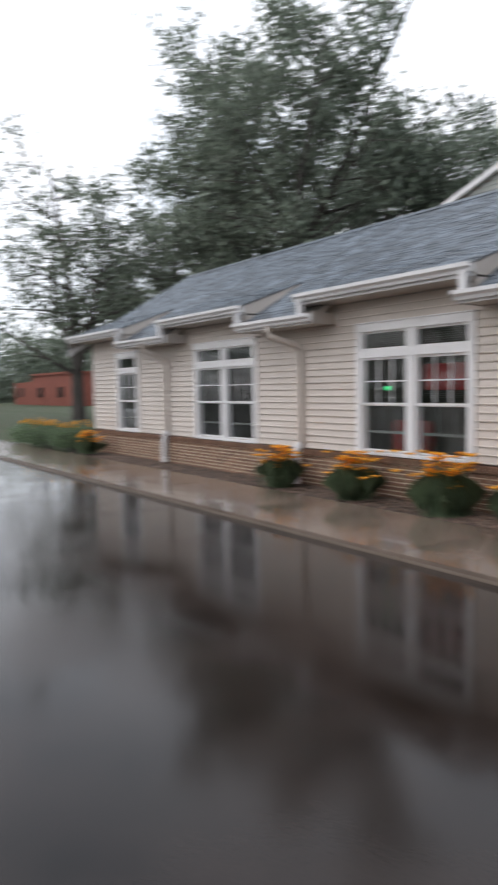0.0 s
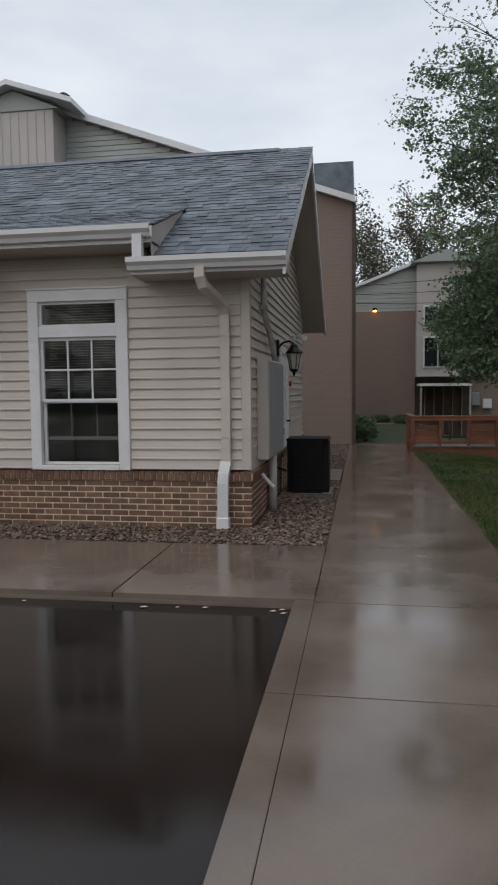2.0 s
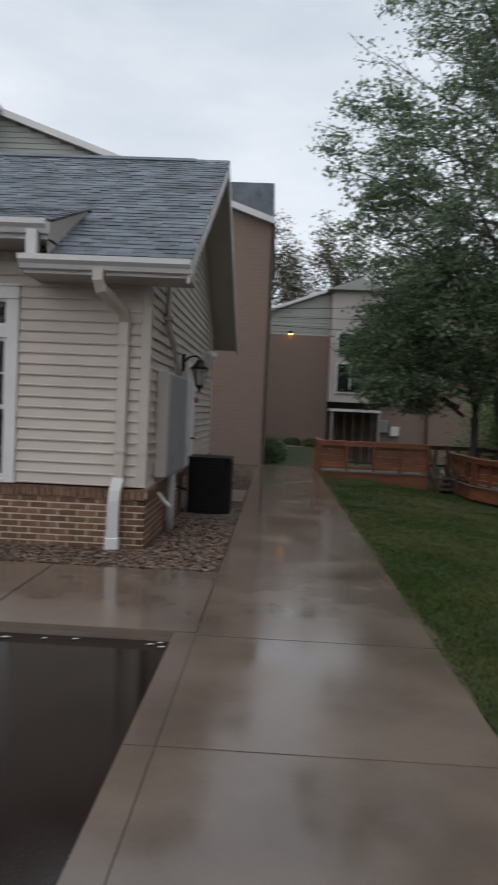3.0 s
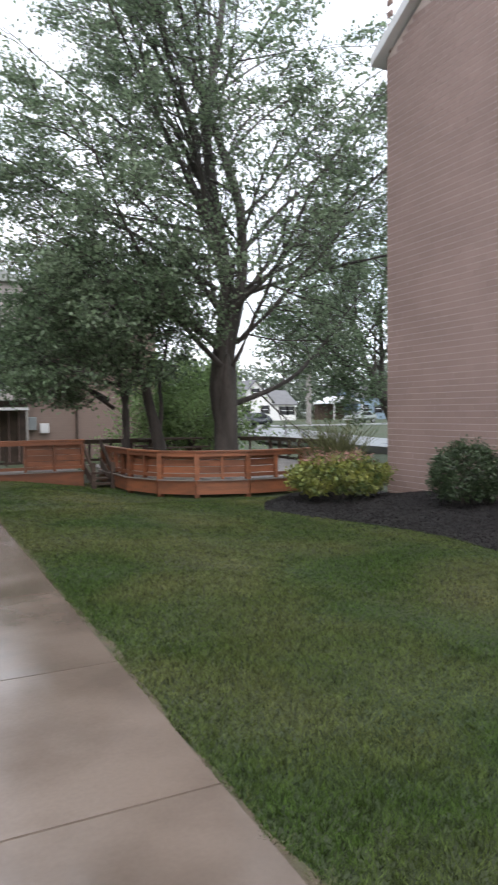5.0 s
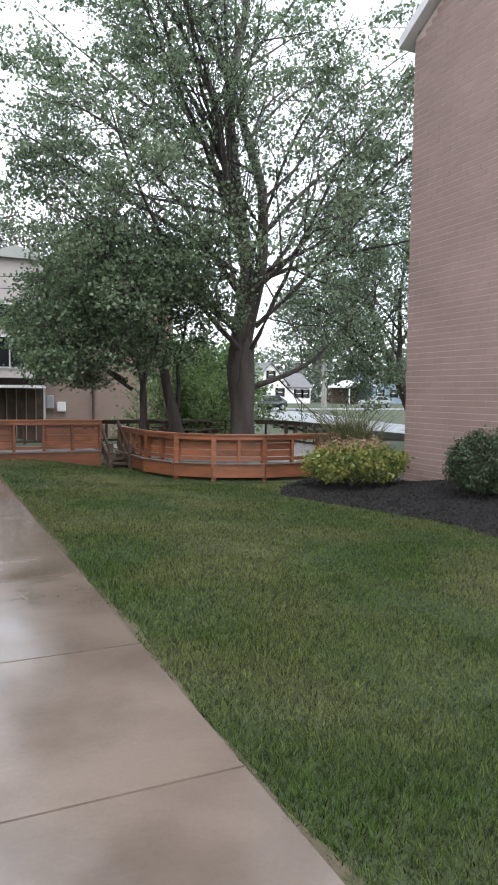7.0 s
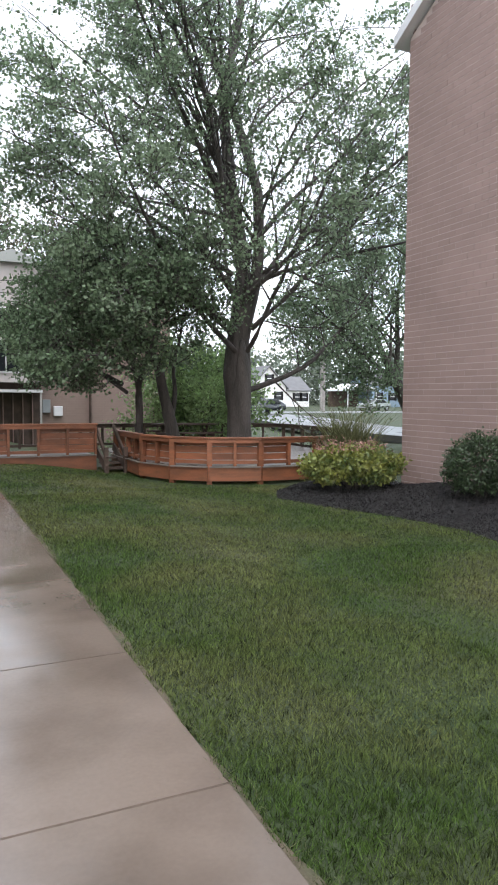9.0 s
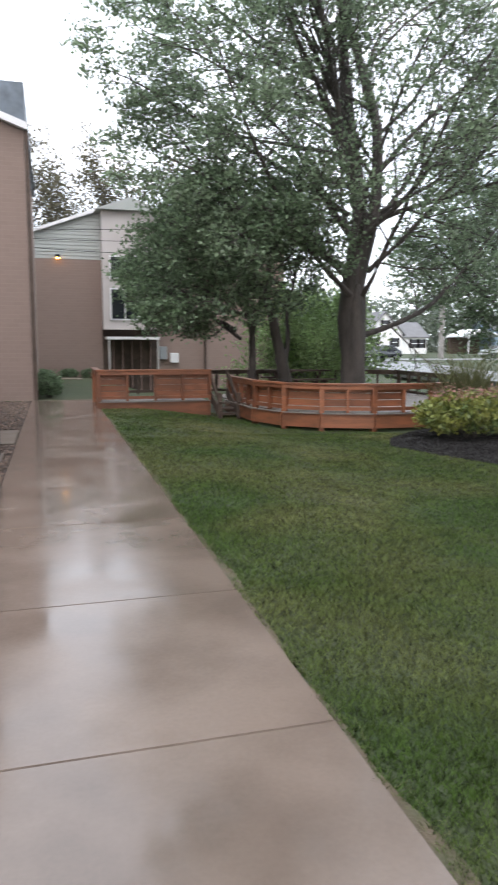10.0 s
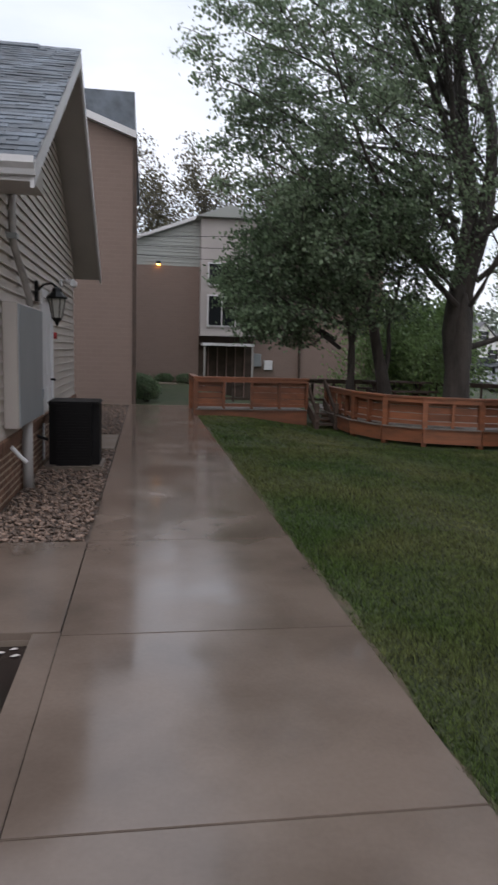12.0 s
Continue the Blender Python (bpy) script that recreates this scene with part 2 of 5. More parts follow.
def tube(bm, path, radius, sides=8, flat=None):
    """A pipe along points; flat=(w, d) gives a rectangular section."""
    rings = []
    pts = [Vector(p) for p in path]
    rad = radius if isinstance(radius, (list, tuple)) else [radius] * len(pts)
    for i, p in enumerate(pts):
        d = (pts[min(i + 1, len(pts) - 1)] - pts[max(i - 1, 0)]).normalized()
        ref = Vector((0, 1, 0)) if abs(d.y) < 0.9 else Vector((1, 0, 0))
        if flat:
            ref = Vector((1, 0, 0)) if abs(d.x) < 0.9 else Vector((0, 1, 0))
        u = (ref - d * ref.dot(d)).normalized()
        w = d.cross(u)
        if flat:
            offs = [(flat[0] / 2 * a, flat[1] / 2 * b) for a, b in ((-1, -1), (1, -1), (1, 1), (-1, 1))]
        else:
            offs = [(rad[i] * math.cos(a), rad[i] * math.sin(a)) for a in (2 * math.pi * j / sides for j in range(sides))]
        rings.append([bm.verts.new(p + u * a + w * b) for a, b in offs])
    for r0, r1 in zip(rings, rings[1:]):
        k = len(r0)
        for j in range(k):
            bm.faces.new((r0[j], r0[(j + 1) % k], r1[(j + 1) % k], r1[j]))
    bm.faces.new(rings[0][::-1])
    bm.faces.new(rings[-1])


def lathe(bm, profile, centre, sides=14):
    rings = []
    for r, z in profile:
        rings.append([bm.verts.new((centre[0] + r * math.cos(2 * math.pi * j / sides), centre[1] + r * math.sin(2 * math.pi * j / sides), centre[2] + z)) for j in range(sides)])
    for r0, r1 in zip(rings, rings[1:]):
        for j in range(sides):
            bm.faces.new((r0[j], r0[(j + 1) % sides], r1[(j + 1) % sides], r1[j]))
    bm.faces.new(rings[0][::-1])
    bm.faces.new(rings[-1])


def soften(bm, width=0.006, seg=1):
    bmesh.ops.bevel(bm, geom=list(bm.edges), offset=width, segments=seg, affect="EDGES", clamp_overlap=True)


def mesh_of(bm, name, material, smooth=False):
    bmesh.ops.recalc_face_normals(bm, faces=bm.faces)
    me = bpy.data.meshes.new(name)
    bm.to_mesh(me)
    bm.free()
    me.materials.append(material)
    if smooth:
        me.shade_smooth()
    return me


def hang(ob, parent):
    ob.parent = parent
    ob.matrix_parent_inverse = parent.matrix_basis.inverted()
    if parent.parent:
        ob.matrix_parent_inverse = parent.matrix_basis.inverted() @ parent.matrix_parent_inverse.inverted() @ parent.parent.matrix_basis.inverted()
    return ob


def part(name, bm, material, parent, label="", smooth=False):
    ob = new(name, mesh_of(bm, name, material, smooth))
    if parent:
        hang(ob, parent)
    if label:
        tagged(ob, label)
    return ob


def thing(name, x, y, z, label, category, group="", kind=""):
    ob = new(name)
    ob.empty_display_size = 0.1
    ob.matrix_basis = Matrix.Translation((x, y, z))
    return tagged(ob, label, category, group, kind)


def solid(name, boxes, material, label="", category="", kind="structure", parent=None):
    bm = bmesh.new()
    for b in boxes:
        box(bm, *b)
    ob = part(name, bm, material, parent)
    return tagged(ob, label, category, "", kind) if label else ob


def raw(name, verts, faces, material, smooth=False):
    me = bpy.data.meshes.new(name)
    me.from_pydata(verts, [], faces)
    me.materials.append(material)
    if smooth:
        me.shade_smooth()
    return me


def flat_mesh(name, verts, sides, material):
    """Many small faces of the same number of sides, from an array (count, sides, 3)."""
    k = len(verts)
    me = bpy.data.meshes.new(name)
    me.vertices.add(k * sides)
    me.vertices.foreach_set("co", np.asarray(verts, np.float32).ravel())
    me.loops.add(k * sides)
    me.loops.foreach_set("vertex_index", np.arange(k * sides, dtype=np.int32))
    me.polygons.add(k)
    me.polygons.foreach_set("loop_start", np.arange(0, k * sides, sides, dtype=np.int32))
    me.update(calc_edges=True)
    me.materials.append(material)
    return me


def piece(name, me, parent, m):
    ob = new(name, me)
    hang(ob, parent)
    ob.matrix_basis = m
    return ob


rng = np.random.default_rng(7)
rnd = random.Random(5)


# ---------------------------------------------------------------- ground
def step(a, b, x):
    k = min(1.0, max(0.0, (x - a) / (b - a)))
    return k * k * (3 - 2 * k)


def ground_z(x, y):
    """The lawn: level with the walk, falling a little towards the deck and behind it."""
    dip = 0.02 + 0.13 * step(2.6, 6.5, x) * (1 - step(20, 40, x))
    back = 0.45 * step(11.5, 22, y) * (1 - step(34, 60, y)) * (1 - step(14, 30, x)) * step(2.6, 6.0, x)
    hollow = 0.13 * step(4.5, 6.3, y) * step(3.3, 5.2, x) * (1 - step(8.3, 9.5, x))
    return -dip - back - hollow

def sheet(name, xs, ys, zf, material):
    verts = [(x, y, zf(x, y)) for y in ys for x in xs]
    w = len(xs)
    faces = [(j * w + i, j * w + i + 1, (j + 1) * w + i + 1, (j + 1) * w + i) for j in range(len(ys) - 1) for i in range(w - 1)]
    return new(name, raw(name, verts, faces, material, True))


xs = [-600, -300, -150, -80, -40, -20, -8, -1.2] + [-1 + 0.5 * i for i in range(46)] + [24, 28, 34, 42, 60, 90, 150, 300, 600]
ys = [-600, -300, -150, -80, -40, -20] + [-12 + 0.6 * i for i in range(70)] + [32, 36, 42, 50, 60, 80, 110, 150, 300, 600]
tagged(sheet("ground", xs, ys, lambda x, y: ground_z(x, y) - (0.11 if x < 2.3 and y < 12 else 0) + (0.02 if x < 2.5 and y > 13 else 0), M_LAWN), "mown green lawn and open ground", "ground", "", "structure")
solid("car_park", [(-60, 0.712, -40, -2.603, -0.3, -0.07)], M_ASPHALT, "wet dark asphalt car park", "car park")

# concrete walks, slab by slab
front_walk = tagged(new("front_pavement", mesh_of((lambda b: (box(b, -45, 0.855, -2.595, -0.86, -0.3, -0.04), b)[1])(bmesh.new()), "front_pavement", M_KERB)), "wet brown concrete pavement along the front wall", "pavement", "", "structure")
side_walk = tagged(new("side_pavement", mesh_of((lambda b: (box(b, 0.86, 2.44, -14, 12.3, -0.3, -0.04), b)[1])(bmesh.new()), "side_pavement", M_KERB)), "wet pale concrete walk beside the lawn", "pavement", "", "structure")


def slab(parent, x0, x1, y0, y1, top=0.0, g=0.003):
    bm = bmesh.new()
    box(bm, x0 + g, x1 - g, y0 + g, y1 - g, -0.1, top)
    bmesh.ops.bevel(bm, geom=[e for e in bm.edges if all(v.co.z > top - 0.01 for v in e.verts)], offset=0.003, segments=2, affect="EDGES")
    return part("slab", bm, M_CONC, parent)


edges = [0.86, -0.66, -3.7, -6.7, -9.7, -12.7, -15.7, -18.7, -24, -30, -37, -45]
for a, b in zip(edges[1:], edges):
    slab(front_walk, a, b, -2.6, -0.86, 0.0, 0.006)
joints = [-14, -11.77, -10.25, -8.73, -7.21, -5.69, -4.17, -2.65, -0.84, 0.68, 2.2, 3.72, 5.24, 6.76, 8.28, 9.8, 12.3]
for a, b in zip(joints, joints[1:]):
    slab(side_walk, 0.86, 2.44, a, b)
kerb = tagged(solid("kerb", [(0.716, 0.855, -14, -2.61, -0.3, -0.04)], M_KERB), "wet concrete kerb between car park and walk", "kerb", "", "structure")
for a, b in ((-14, -9.5), (-9.5, -7.21), (-7.21, -4.17), (-4.17, -2.605)):
    slab(kerb, 0.712, 0.8615, a, b, -0.001, 0.002)
solid("door_stoop", [(0.03, 0.845, 3.95, 5.6, -0.2, 0.03)], M_KERB, "small grey concrete stoop by the side door", "stoop")
solid("gravel_bed", [(-17.2, 0.86, -0.86, 0.02, -0.25, -0.02), (0.0, 0.86, 0.02, 3.95, -0.25, -0.02), (0.0, 0.86, 5.6, 12.3, -0.25, -0.02)], M_EARTH, "dark earth bed under the loose stones", "gravel bed")

# ---------------------------------------------------------------- clubhouse
WIN = [(-2.56, -1.38, 1), (-6.96, -4.7, 2), (-12.02, -9.68, 2), (-16.05, -14.78, 1)]
WZ0, WZ1 = 0.625, 2.655
XL, YB = -17.7, 6.94
EAVE_Y, EAVE_Z, RIDGE_Y, RIDGE_Z, RAKE_X = -0.5, 2.86, 3.47, 5.21, 0.435
SLOPE = (RIDGE_Z - EAVE_Z) / (RIDGE_Y - EAVE_Y)
LOW = [(-1.16, 0.445), (-4.6, -2.95), (-9.57, -7.45), (-14.8, -12.34)]
HIGH = [(-3.25, -0.94), (-7.8, -4.36), (-12.65, -9.36), (-18.1, -14.55)]


def roof_z(y):
    return EAVE_Z + SLOPE * ((y if y < RIDGE_Y else 2 * RIDGE_Y - y) - EAVE_Y)


wall_s = bmesh.new()
last = XL
for a, b, _ in sorted(WIN):
    box(wall_s, last, a + 0.1, 0.03, 0.18, 0.0, 3.03)
    box(wall_s, a + 0.1, b - 0.1, 0.03, 0.18, 0.0, WZ0 + 0.06)
    box(wall_s, a + 0.1, b - 0.1, 0.03, 0.18, WZ1 - 0.1, 3.05)
    last = b - 0.1
box(wall_s, last, -0.03, 0.03, 0.18, 0.0, 3.05)
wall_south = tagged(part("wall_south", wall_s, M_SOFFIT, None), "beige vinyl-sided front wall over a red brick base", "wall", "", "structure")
gable = [(0.18, 0), (YB, 0), (YB, roof_z(YB) - 0.25), (RIDGE_Y, RIDGE_Z - 0.25), (0.18, roof_z(0.18) - 0.25)]
ge = bmesh.new()
prism(ge, gable, "x", -0.18, -0.03)
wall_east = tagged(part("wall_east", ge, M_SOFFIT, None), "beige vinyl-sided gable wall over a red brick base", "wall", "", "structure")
gw = bmesh.new()
prism(gw, gable, "x", XL, XL + 0.15)
tagged(part("wall_west", gw, M_SIDING, None), "beige sided far gable wall", "wall", "", "structure")
solid("wall_north", [(XL + 0.15, -0.18, YB - 0.15, YB, 0, 3.0)], M_SIDING, "plain beige rear wall", "wall")
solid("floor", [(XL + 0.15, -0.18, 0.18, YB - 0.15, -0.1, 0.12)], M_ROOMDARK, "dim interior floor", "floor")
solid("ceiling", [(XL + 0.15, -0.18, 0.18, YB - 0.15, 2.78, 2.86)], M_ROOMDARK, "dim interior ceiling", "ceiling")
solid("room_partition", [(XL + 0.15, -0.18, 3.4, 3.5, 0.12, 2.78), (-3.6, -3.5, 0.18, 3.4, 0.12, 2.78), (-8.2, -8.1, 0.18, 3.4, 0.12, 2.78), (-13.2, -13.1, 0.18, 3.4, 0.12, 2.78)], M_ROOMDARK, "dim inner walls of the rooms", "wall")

# siding boards
BOARD = 0.1125


def board_mesh():
    bm = bmesh.new()
    prism(bm, [(0.0, 0.014), (-0.004, 0.014), (-0.026, 0.0), (-0.028, 0.012), (-0.022, 0.022), (-0.004, BOARD + 0.012), (0.0, BOARD + 0.012)], "x", 0.0, 1.0)
    return mesh_of(bm, "siding_board", M_SIDING)


BOARD_ME = board_mesh()
rows_n = int((3.03 - 0.63) / BOARD)
for i in range(rows_n):
    z = 0.635 + i * BOARD
    x = XL
    gaps = [(a, b) for a, b, _ in sorted(WIN)] if z < WZ1 - 0.01 else []
    for a, b in gaps + [(-0.105, 0)]:
        if a - x > 0.05:
            piece("siding_board", BOARD_ME, wall_south, Matrix.Translation((x, 0.03, z)) @ Matrix.Diagonal((a - x, 1, 1, 1)))
        x = b
i = 0
while True:
    z = 0.635 + i * BOARD
    zt = z + BOARD
    lo, hi = 0.105, YB
    if zt > roof_z(lo) - 0.16:
        lo = max(lo, EAVE_Y + (zt + 0.16 - EAVE_Z) / SLOPE)
        hi = min(hi, 2 * RIDGE_Y - lo)
    if hi - lo < 0.25:
        break
    spans = [(lo, hi)]
    if z < 2.06:
        spans = [(lo, 2.86), (3.92, hi)]
    for a, b in spans:
        m = Matrix.Translation((-0.03, a, z)) @ Matrix.Rotation(radians(90), 4, "Z") @ Matrix.Diagonal((b - a, 1, 1, 1))
        piece("siding_board", BOARD_ME, wall_east, m)
    i += 1
# corner posts
bm = bmesh.new()
box(bm, -0.105, 0.0, 0.0, 0.03, 0.635, 2.75)
box(bm, -0.03, 0.0, 0.03, 0.105, 0.635, 2.8)
soften(bm, 0.004)
part("corner_trim", bm, M_SIDING, wall_south)

# brick base: backing of mortar, bricks in front of it
mort = bmesh.new()
box(mort, XL, -0.005, 0.005, 0.03, -0.1, 0.52)
box(mort, -0.03, -0.005, 0.03, YB, -0.1, 0.52)
box(mort, XL, 0.012, -0.013, 0.004, 0.522, 0.592)
box(mort, -0.004, 0.012, 0.004, YB, 0.522, 0.592)
part("mortar_bed", mort, M_MORTAR, wall_south)


def brick_mesh(l, d, h):
    bm = bmesh.new()
    box(bm, 0, l, 0, d, 0, h)
    bmesh.ops.bevel(bm, geom=[e for e in bm.edges if any(v.co.y < 0.001 for v in e.verts)], offset=0.004, segments=1, affect="EDGES")
    return bm


BRICK_ME = mesh_of(brick_mesh(0.191, 0.08, 0.054), "brick", M_BRICK)
HEADER_ME = mesh_of(brick_mesh(0.092, 0.08, 0.054), "brick", M_BRICK)
ROWLOCK_ME = mesh_of(brick_mesh(0.056, 0.12, 0.1), "brick", M_BRICK)


def joined(me_list, name, material, parent, label):
    vs, fs = [], []
    for me, m in me_list:
        base = len(vs)
        vs += [m @ v.co for v in me.vertices]
        fs += [tuple(base + k for k in p.vertices) for p in me.polygons]
    ob = new(name, raw(name, [tuple(v) for v in vs], fs, material))
    hang(ob, parent)
    return tagged(ob, label, "", "", "stuff")


COURSE = 0.0675


def brick_wall(parent, origin, turn, sign, length, near):
    """Courses of bricks along a wall's foot; those within near metres of the origin are separate."""
    rest = []
    base = Matrix.Translation(origin) @ Matrix.Rotation(turn, 4, "Z")

    def lay(me, u, l, m):
        m = base @ Matrix.Translation((u if sign > 0 else -u - l, 0, 0)) @ m
        if u < near:
            piece("brick", me, parent, m)
        else:
            rest.append((me, m))

    for c in range(-1, 8):
        u = 0.0
        if c % 2:
            lay(HEADER_ME, 0.0, 0.092, Matrix.Translation((0, 0, c * COURSE - 0.025)))
            u = 0.102
        while u < length - 0.1:
            lay(BRICK_ME, u, 0.193, Matrix.Translation((0, 0.0015 * rnd.uniform(-1, 1), c * COURSE - 0.025)))
            u += 0.203
    u = 0.0
    while u < length:
        lay(ROWLOCK_ME, u, 0.058, Matrix.Translation((0, -0.022, 0.51)) @ Matrix.Rotation(radians(7), 4, "X"))
        u += 0.0675
    if rest:
        joined(rest, "bricks", M_BRICKS, parent, "rows of red bricks")


bm = bmesh.new()
box(bm, XL, 0.0, 0.03, 0.1, 0.60, 0.634)
box(bm, -0.1, 0.0, 0.1, YB, 0.60, 0.634)
part("sill_flashing", bm, M_SIDING, wall_south)

# windows
def sash(bm, x0, x1, z0, z1, y, cols, rws, bar=0.018, rim=0.035):
    box(bm, x0, x0 + rim, y, y + 0.04, z0, z1)
    box(bm, x1 - rim, x1, y, y + 0.04, z0, z1)
    box(bm, x0 + rim, x1 - rim, y, y + 0.04, z0, z0 + rim)
    box(bm, x0 + rim, x1 - rim, y, y + 0.04, z1 - rim, z1)
    for c in range(1, cols):
        x = x0 + rim + (x1 - x0 - 2 * rim) * c / cols
        box(bm, x - bar / 2, x + bar / 2, y + 0.008, y + 0.03, z0 + rim, z1 - rim)
    for r in range(1, rws):
        z = z0 + rim + (z1 - z0 - 2 * rim) * r / rws
        box(bm, x0 + rim, x1 - rim, y + 0.01, y + 0.028, z - bar / 2, z + bar / 2)


def window(index, a, b, units):
    w = thing(f"window_{index}", (a + b) / 2, 0.0, WZ0, "white-framed window with transom and muntins in the beige wall", "window", "front windows", "structure")
    bm = bmesh.new()
    t = 0.125
    y0, y1 = -0.02, 0.05
    box(bm, a, a + t, y0, y1, WZ0, WZ1 - t)
    box(bm, b - t, b, y0, y1, WZ0, WZ1 - t)
    box(bm, a, b, y0 - 0.004, y1, WZ1 - t, WZ1)
    box(bm, a - 0.008, b + 0.008, y0 - 0.02, y1, WZ1 + 0.001, WZ1 + 0.022)
    box(bm, a + t, b - t, y0 - 0.015, y1, WZ0, WZ0 + 0.05)
    box(bm, a + t, b - t, y0 + 0.01, y1, 2.13, 2.25)
    ins = [(a + t, b - t)]
    if units == 2:
        mid = (a + b) / 2
        box(bm, mid - 0.09, mid + 0.09, y0 + 0.004, y1, WZ0 + 0.05, 2.13)
        box(bm, mid - 0.09, mid + 0.09, y0 + 0.004, y1, 2.25, WZ1 - t)
        ins = [(a + t, mid - 0.09), (mid + 0.09, b - t)]
    soften(bm, 0.004)
    part("window_frame", bm, M_TRIM, w)
    for x0, x1 in ins:
        bm = bmesh.new()
        sash(bm, x0, x1, 2.25, WZ1 - t, 0.02, 1, 1, rim=0.028)
        part("transom_sash", bm, M_TRIM, w)
        bm = bmesh.new()
        sash(bm, x0, x1, 1.40, 2.13, 0.03, 3, 2)
        part("upper_sash", bm, M_TRIM, w)
        bm = bmesh.new()
        sash(bm, x0, x1, WZ0 + 0.05, 1.42, 0.06, 1, 1)
        part("lower_sash", bm, M_TRIM, w)
        bm = bmesh.new()
        wd = x1 - x0
        box(bm, x0 + 0.035, x1 - 0.035, 0.12, 0.135, 0.96, 1.0)
        for k in (1, 2):
            box(bm, x0 + wd * k / 3 - 0.007, x0 + wd * k / 3 + 0.007, 0.12, 0.135, 1.0, 1.38)
        part("inner_grille", bm, M_PIPE, w, "dim inner grille behind the lower pane")
        for z0, z1, y in ((2.26, WZ1 - t - 0.01, 0.045), (1.42, 2.11, 0.055), (WZ0 + 0.07, 1.40, 0.085)):
            bm = bmesh.new()
            box(bm, x0 + 0.012, x1 - 0.012, y, y + 0.004, z0, z1)
            g = part("pane", bm, M_GLASS, w)
            g.visible_shadow = False
        bm = bmesh.new()
        z = 2.5
        while z > 1.5:
            if z > 2.26 or z < 2.1:
                v = box(bm, x0 + 0.03, x1 - 0.03, 0.19, 0.215, z, z + 0.003)
            z -= 0.03
        part("blind", bm, M_BLIND, w, "grey slatted blind half lowered")


for k, (a, b, u) in enumerate(WIN):
    window(k + 1, a, b, u)
bm = bmesh.new()
box(bm, -5.66, -4.92, 0.1, 0.125, 1.62, 2.0)
soften(bm, 0.01)
tagged(part("red_banner", bm, M_RED, None), "red cloth banner hung inside the window", "banner")


# roof
def k_gutter(name, x0, x1, y, ztop, parent):
    bm = bmesh.new()
    prof = [(0.0, 0.0), (0.0, -0.125), (-0.06, -0.125), (-0.075, -0.085), (-0.115, -0.05), (-0.115, 0.0), (-0.105, 0.0), (-0.105, -0.04), (-0.068, -0.078), (-0.055, -0.115), (-0.008, -0.115), (-0.008, 0.0)]
    prism(bm, [(y + u, ztop + v) for u, v in prof], "x", x0, x1)
    return part(name, bm, M_GUTTER, parent)


roof = thing("clubhouse_roof", -8, RIDGE_Y, EAVE_Z, "blue-grey asphalt shingle gable roof with white trim", "roof", "", "structure")
bm = bmesh.new()
TH = 0.14
XR0, XR1 = XL - 0.42, RAKE_X
yb2 = 2 * RIDGE_Y - EAVE_Y
y_in = 0.06
prism(bm, [(y_in, roof_z(y_in) - 0.02), (RIDGE_Y, RIDGE_Z - 0.02), (yb2, EAVE_Z - 0.02), (yb2, EAVE_Z - TH), (RIDGE_Y, RIDGE_Z - TH - 0.02), (y_in, roof_z(y_in) - TH)], "x", XR0, XR1 - 0.02)
for xa, xb in LOW:
    prism(bm, [(EAVE_Y, EAVE_Z - 0.02), (y_in, roof_z(y_in) - 0.02), (y_in, roof_z(y_in) - TH), (EAVE_Y, EAVE_Z - TH)], "x", xa, xb - 0.03)
part("roof_deck", bm, M_SOFFIT, roof)
for xa, xb in ((XR1 - 0.02, XR1 + 0.01), (XR0 - 0.03, XR0)):
    bm = bmesh.new()
    for s in (0, 1):
        f = (lambda y: y) if s == 0 else (lambda y: 2 * RIDGE_Y - y)
        pts = [(f(EAVE_Y - 0.03), EAVE_Z - 0.035), (RIDGE_Y, RIDGE_Z - 0.02), (RIDGE_Y, RIDGE_Z - 0.2), (f(EAVE_Y - 0.03), EAVE_Z - 0.2)]
        prism(bm, pts, "x", xa, xb)
    part("rake_board", bm, M_TRIM, roof, "white rake board")
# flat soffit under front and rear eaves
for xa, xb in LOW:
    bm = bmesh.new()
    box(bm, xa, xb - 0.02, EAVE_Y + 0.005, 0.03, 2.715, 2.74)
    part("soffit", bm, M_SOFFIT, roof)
    bm = bmesh.new()
    box(bm, xa, xb, EAVE_Y - 0.012, EAVE_Y + 0.004, 2.71, 2.855)
    part("fascia", bm, M_GUTTER, roof)
    bm = bmesh.new()
    box(bm, xa - 0.012, xa, EAVE_Y, 0.02, 2.71, 2.9)
    box(bm, xb - 0.02, xb - 0.008, EAVE_Y, 0.02, 2.71, 2.9)
    part("eave_return", bm, M_SOFFIT, roof)
    k_gutter("gutter", xa - 0.02, xb + 0.012, EAVE_Y - 0.012, 2.87, roof)
SH_Y, SH_Z, SH_YT = -0.5, 3.19, 0.95
SH_S = (EAVE_Z + SLOPE * (SH_YT - EAVE_Y) - SH_Z) / (SH_YT - SH_Y)
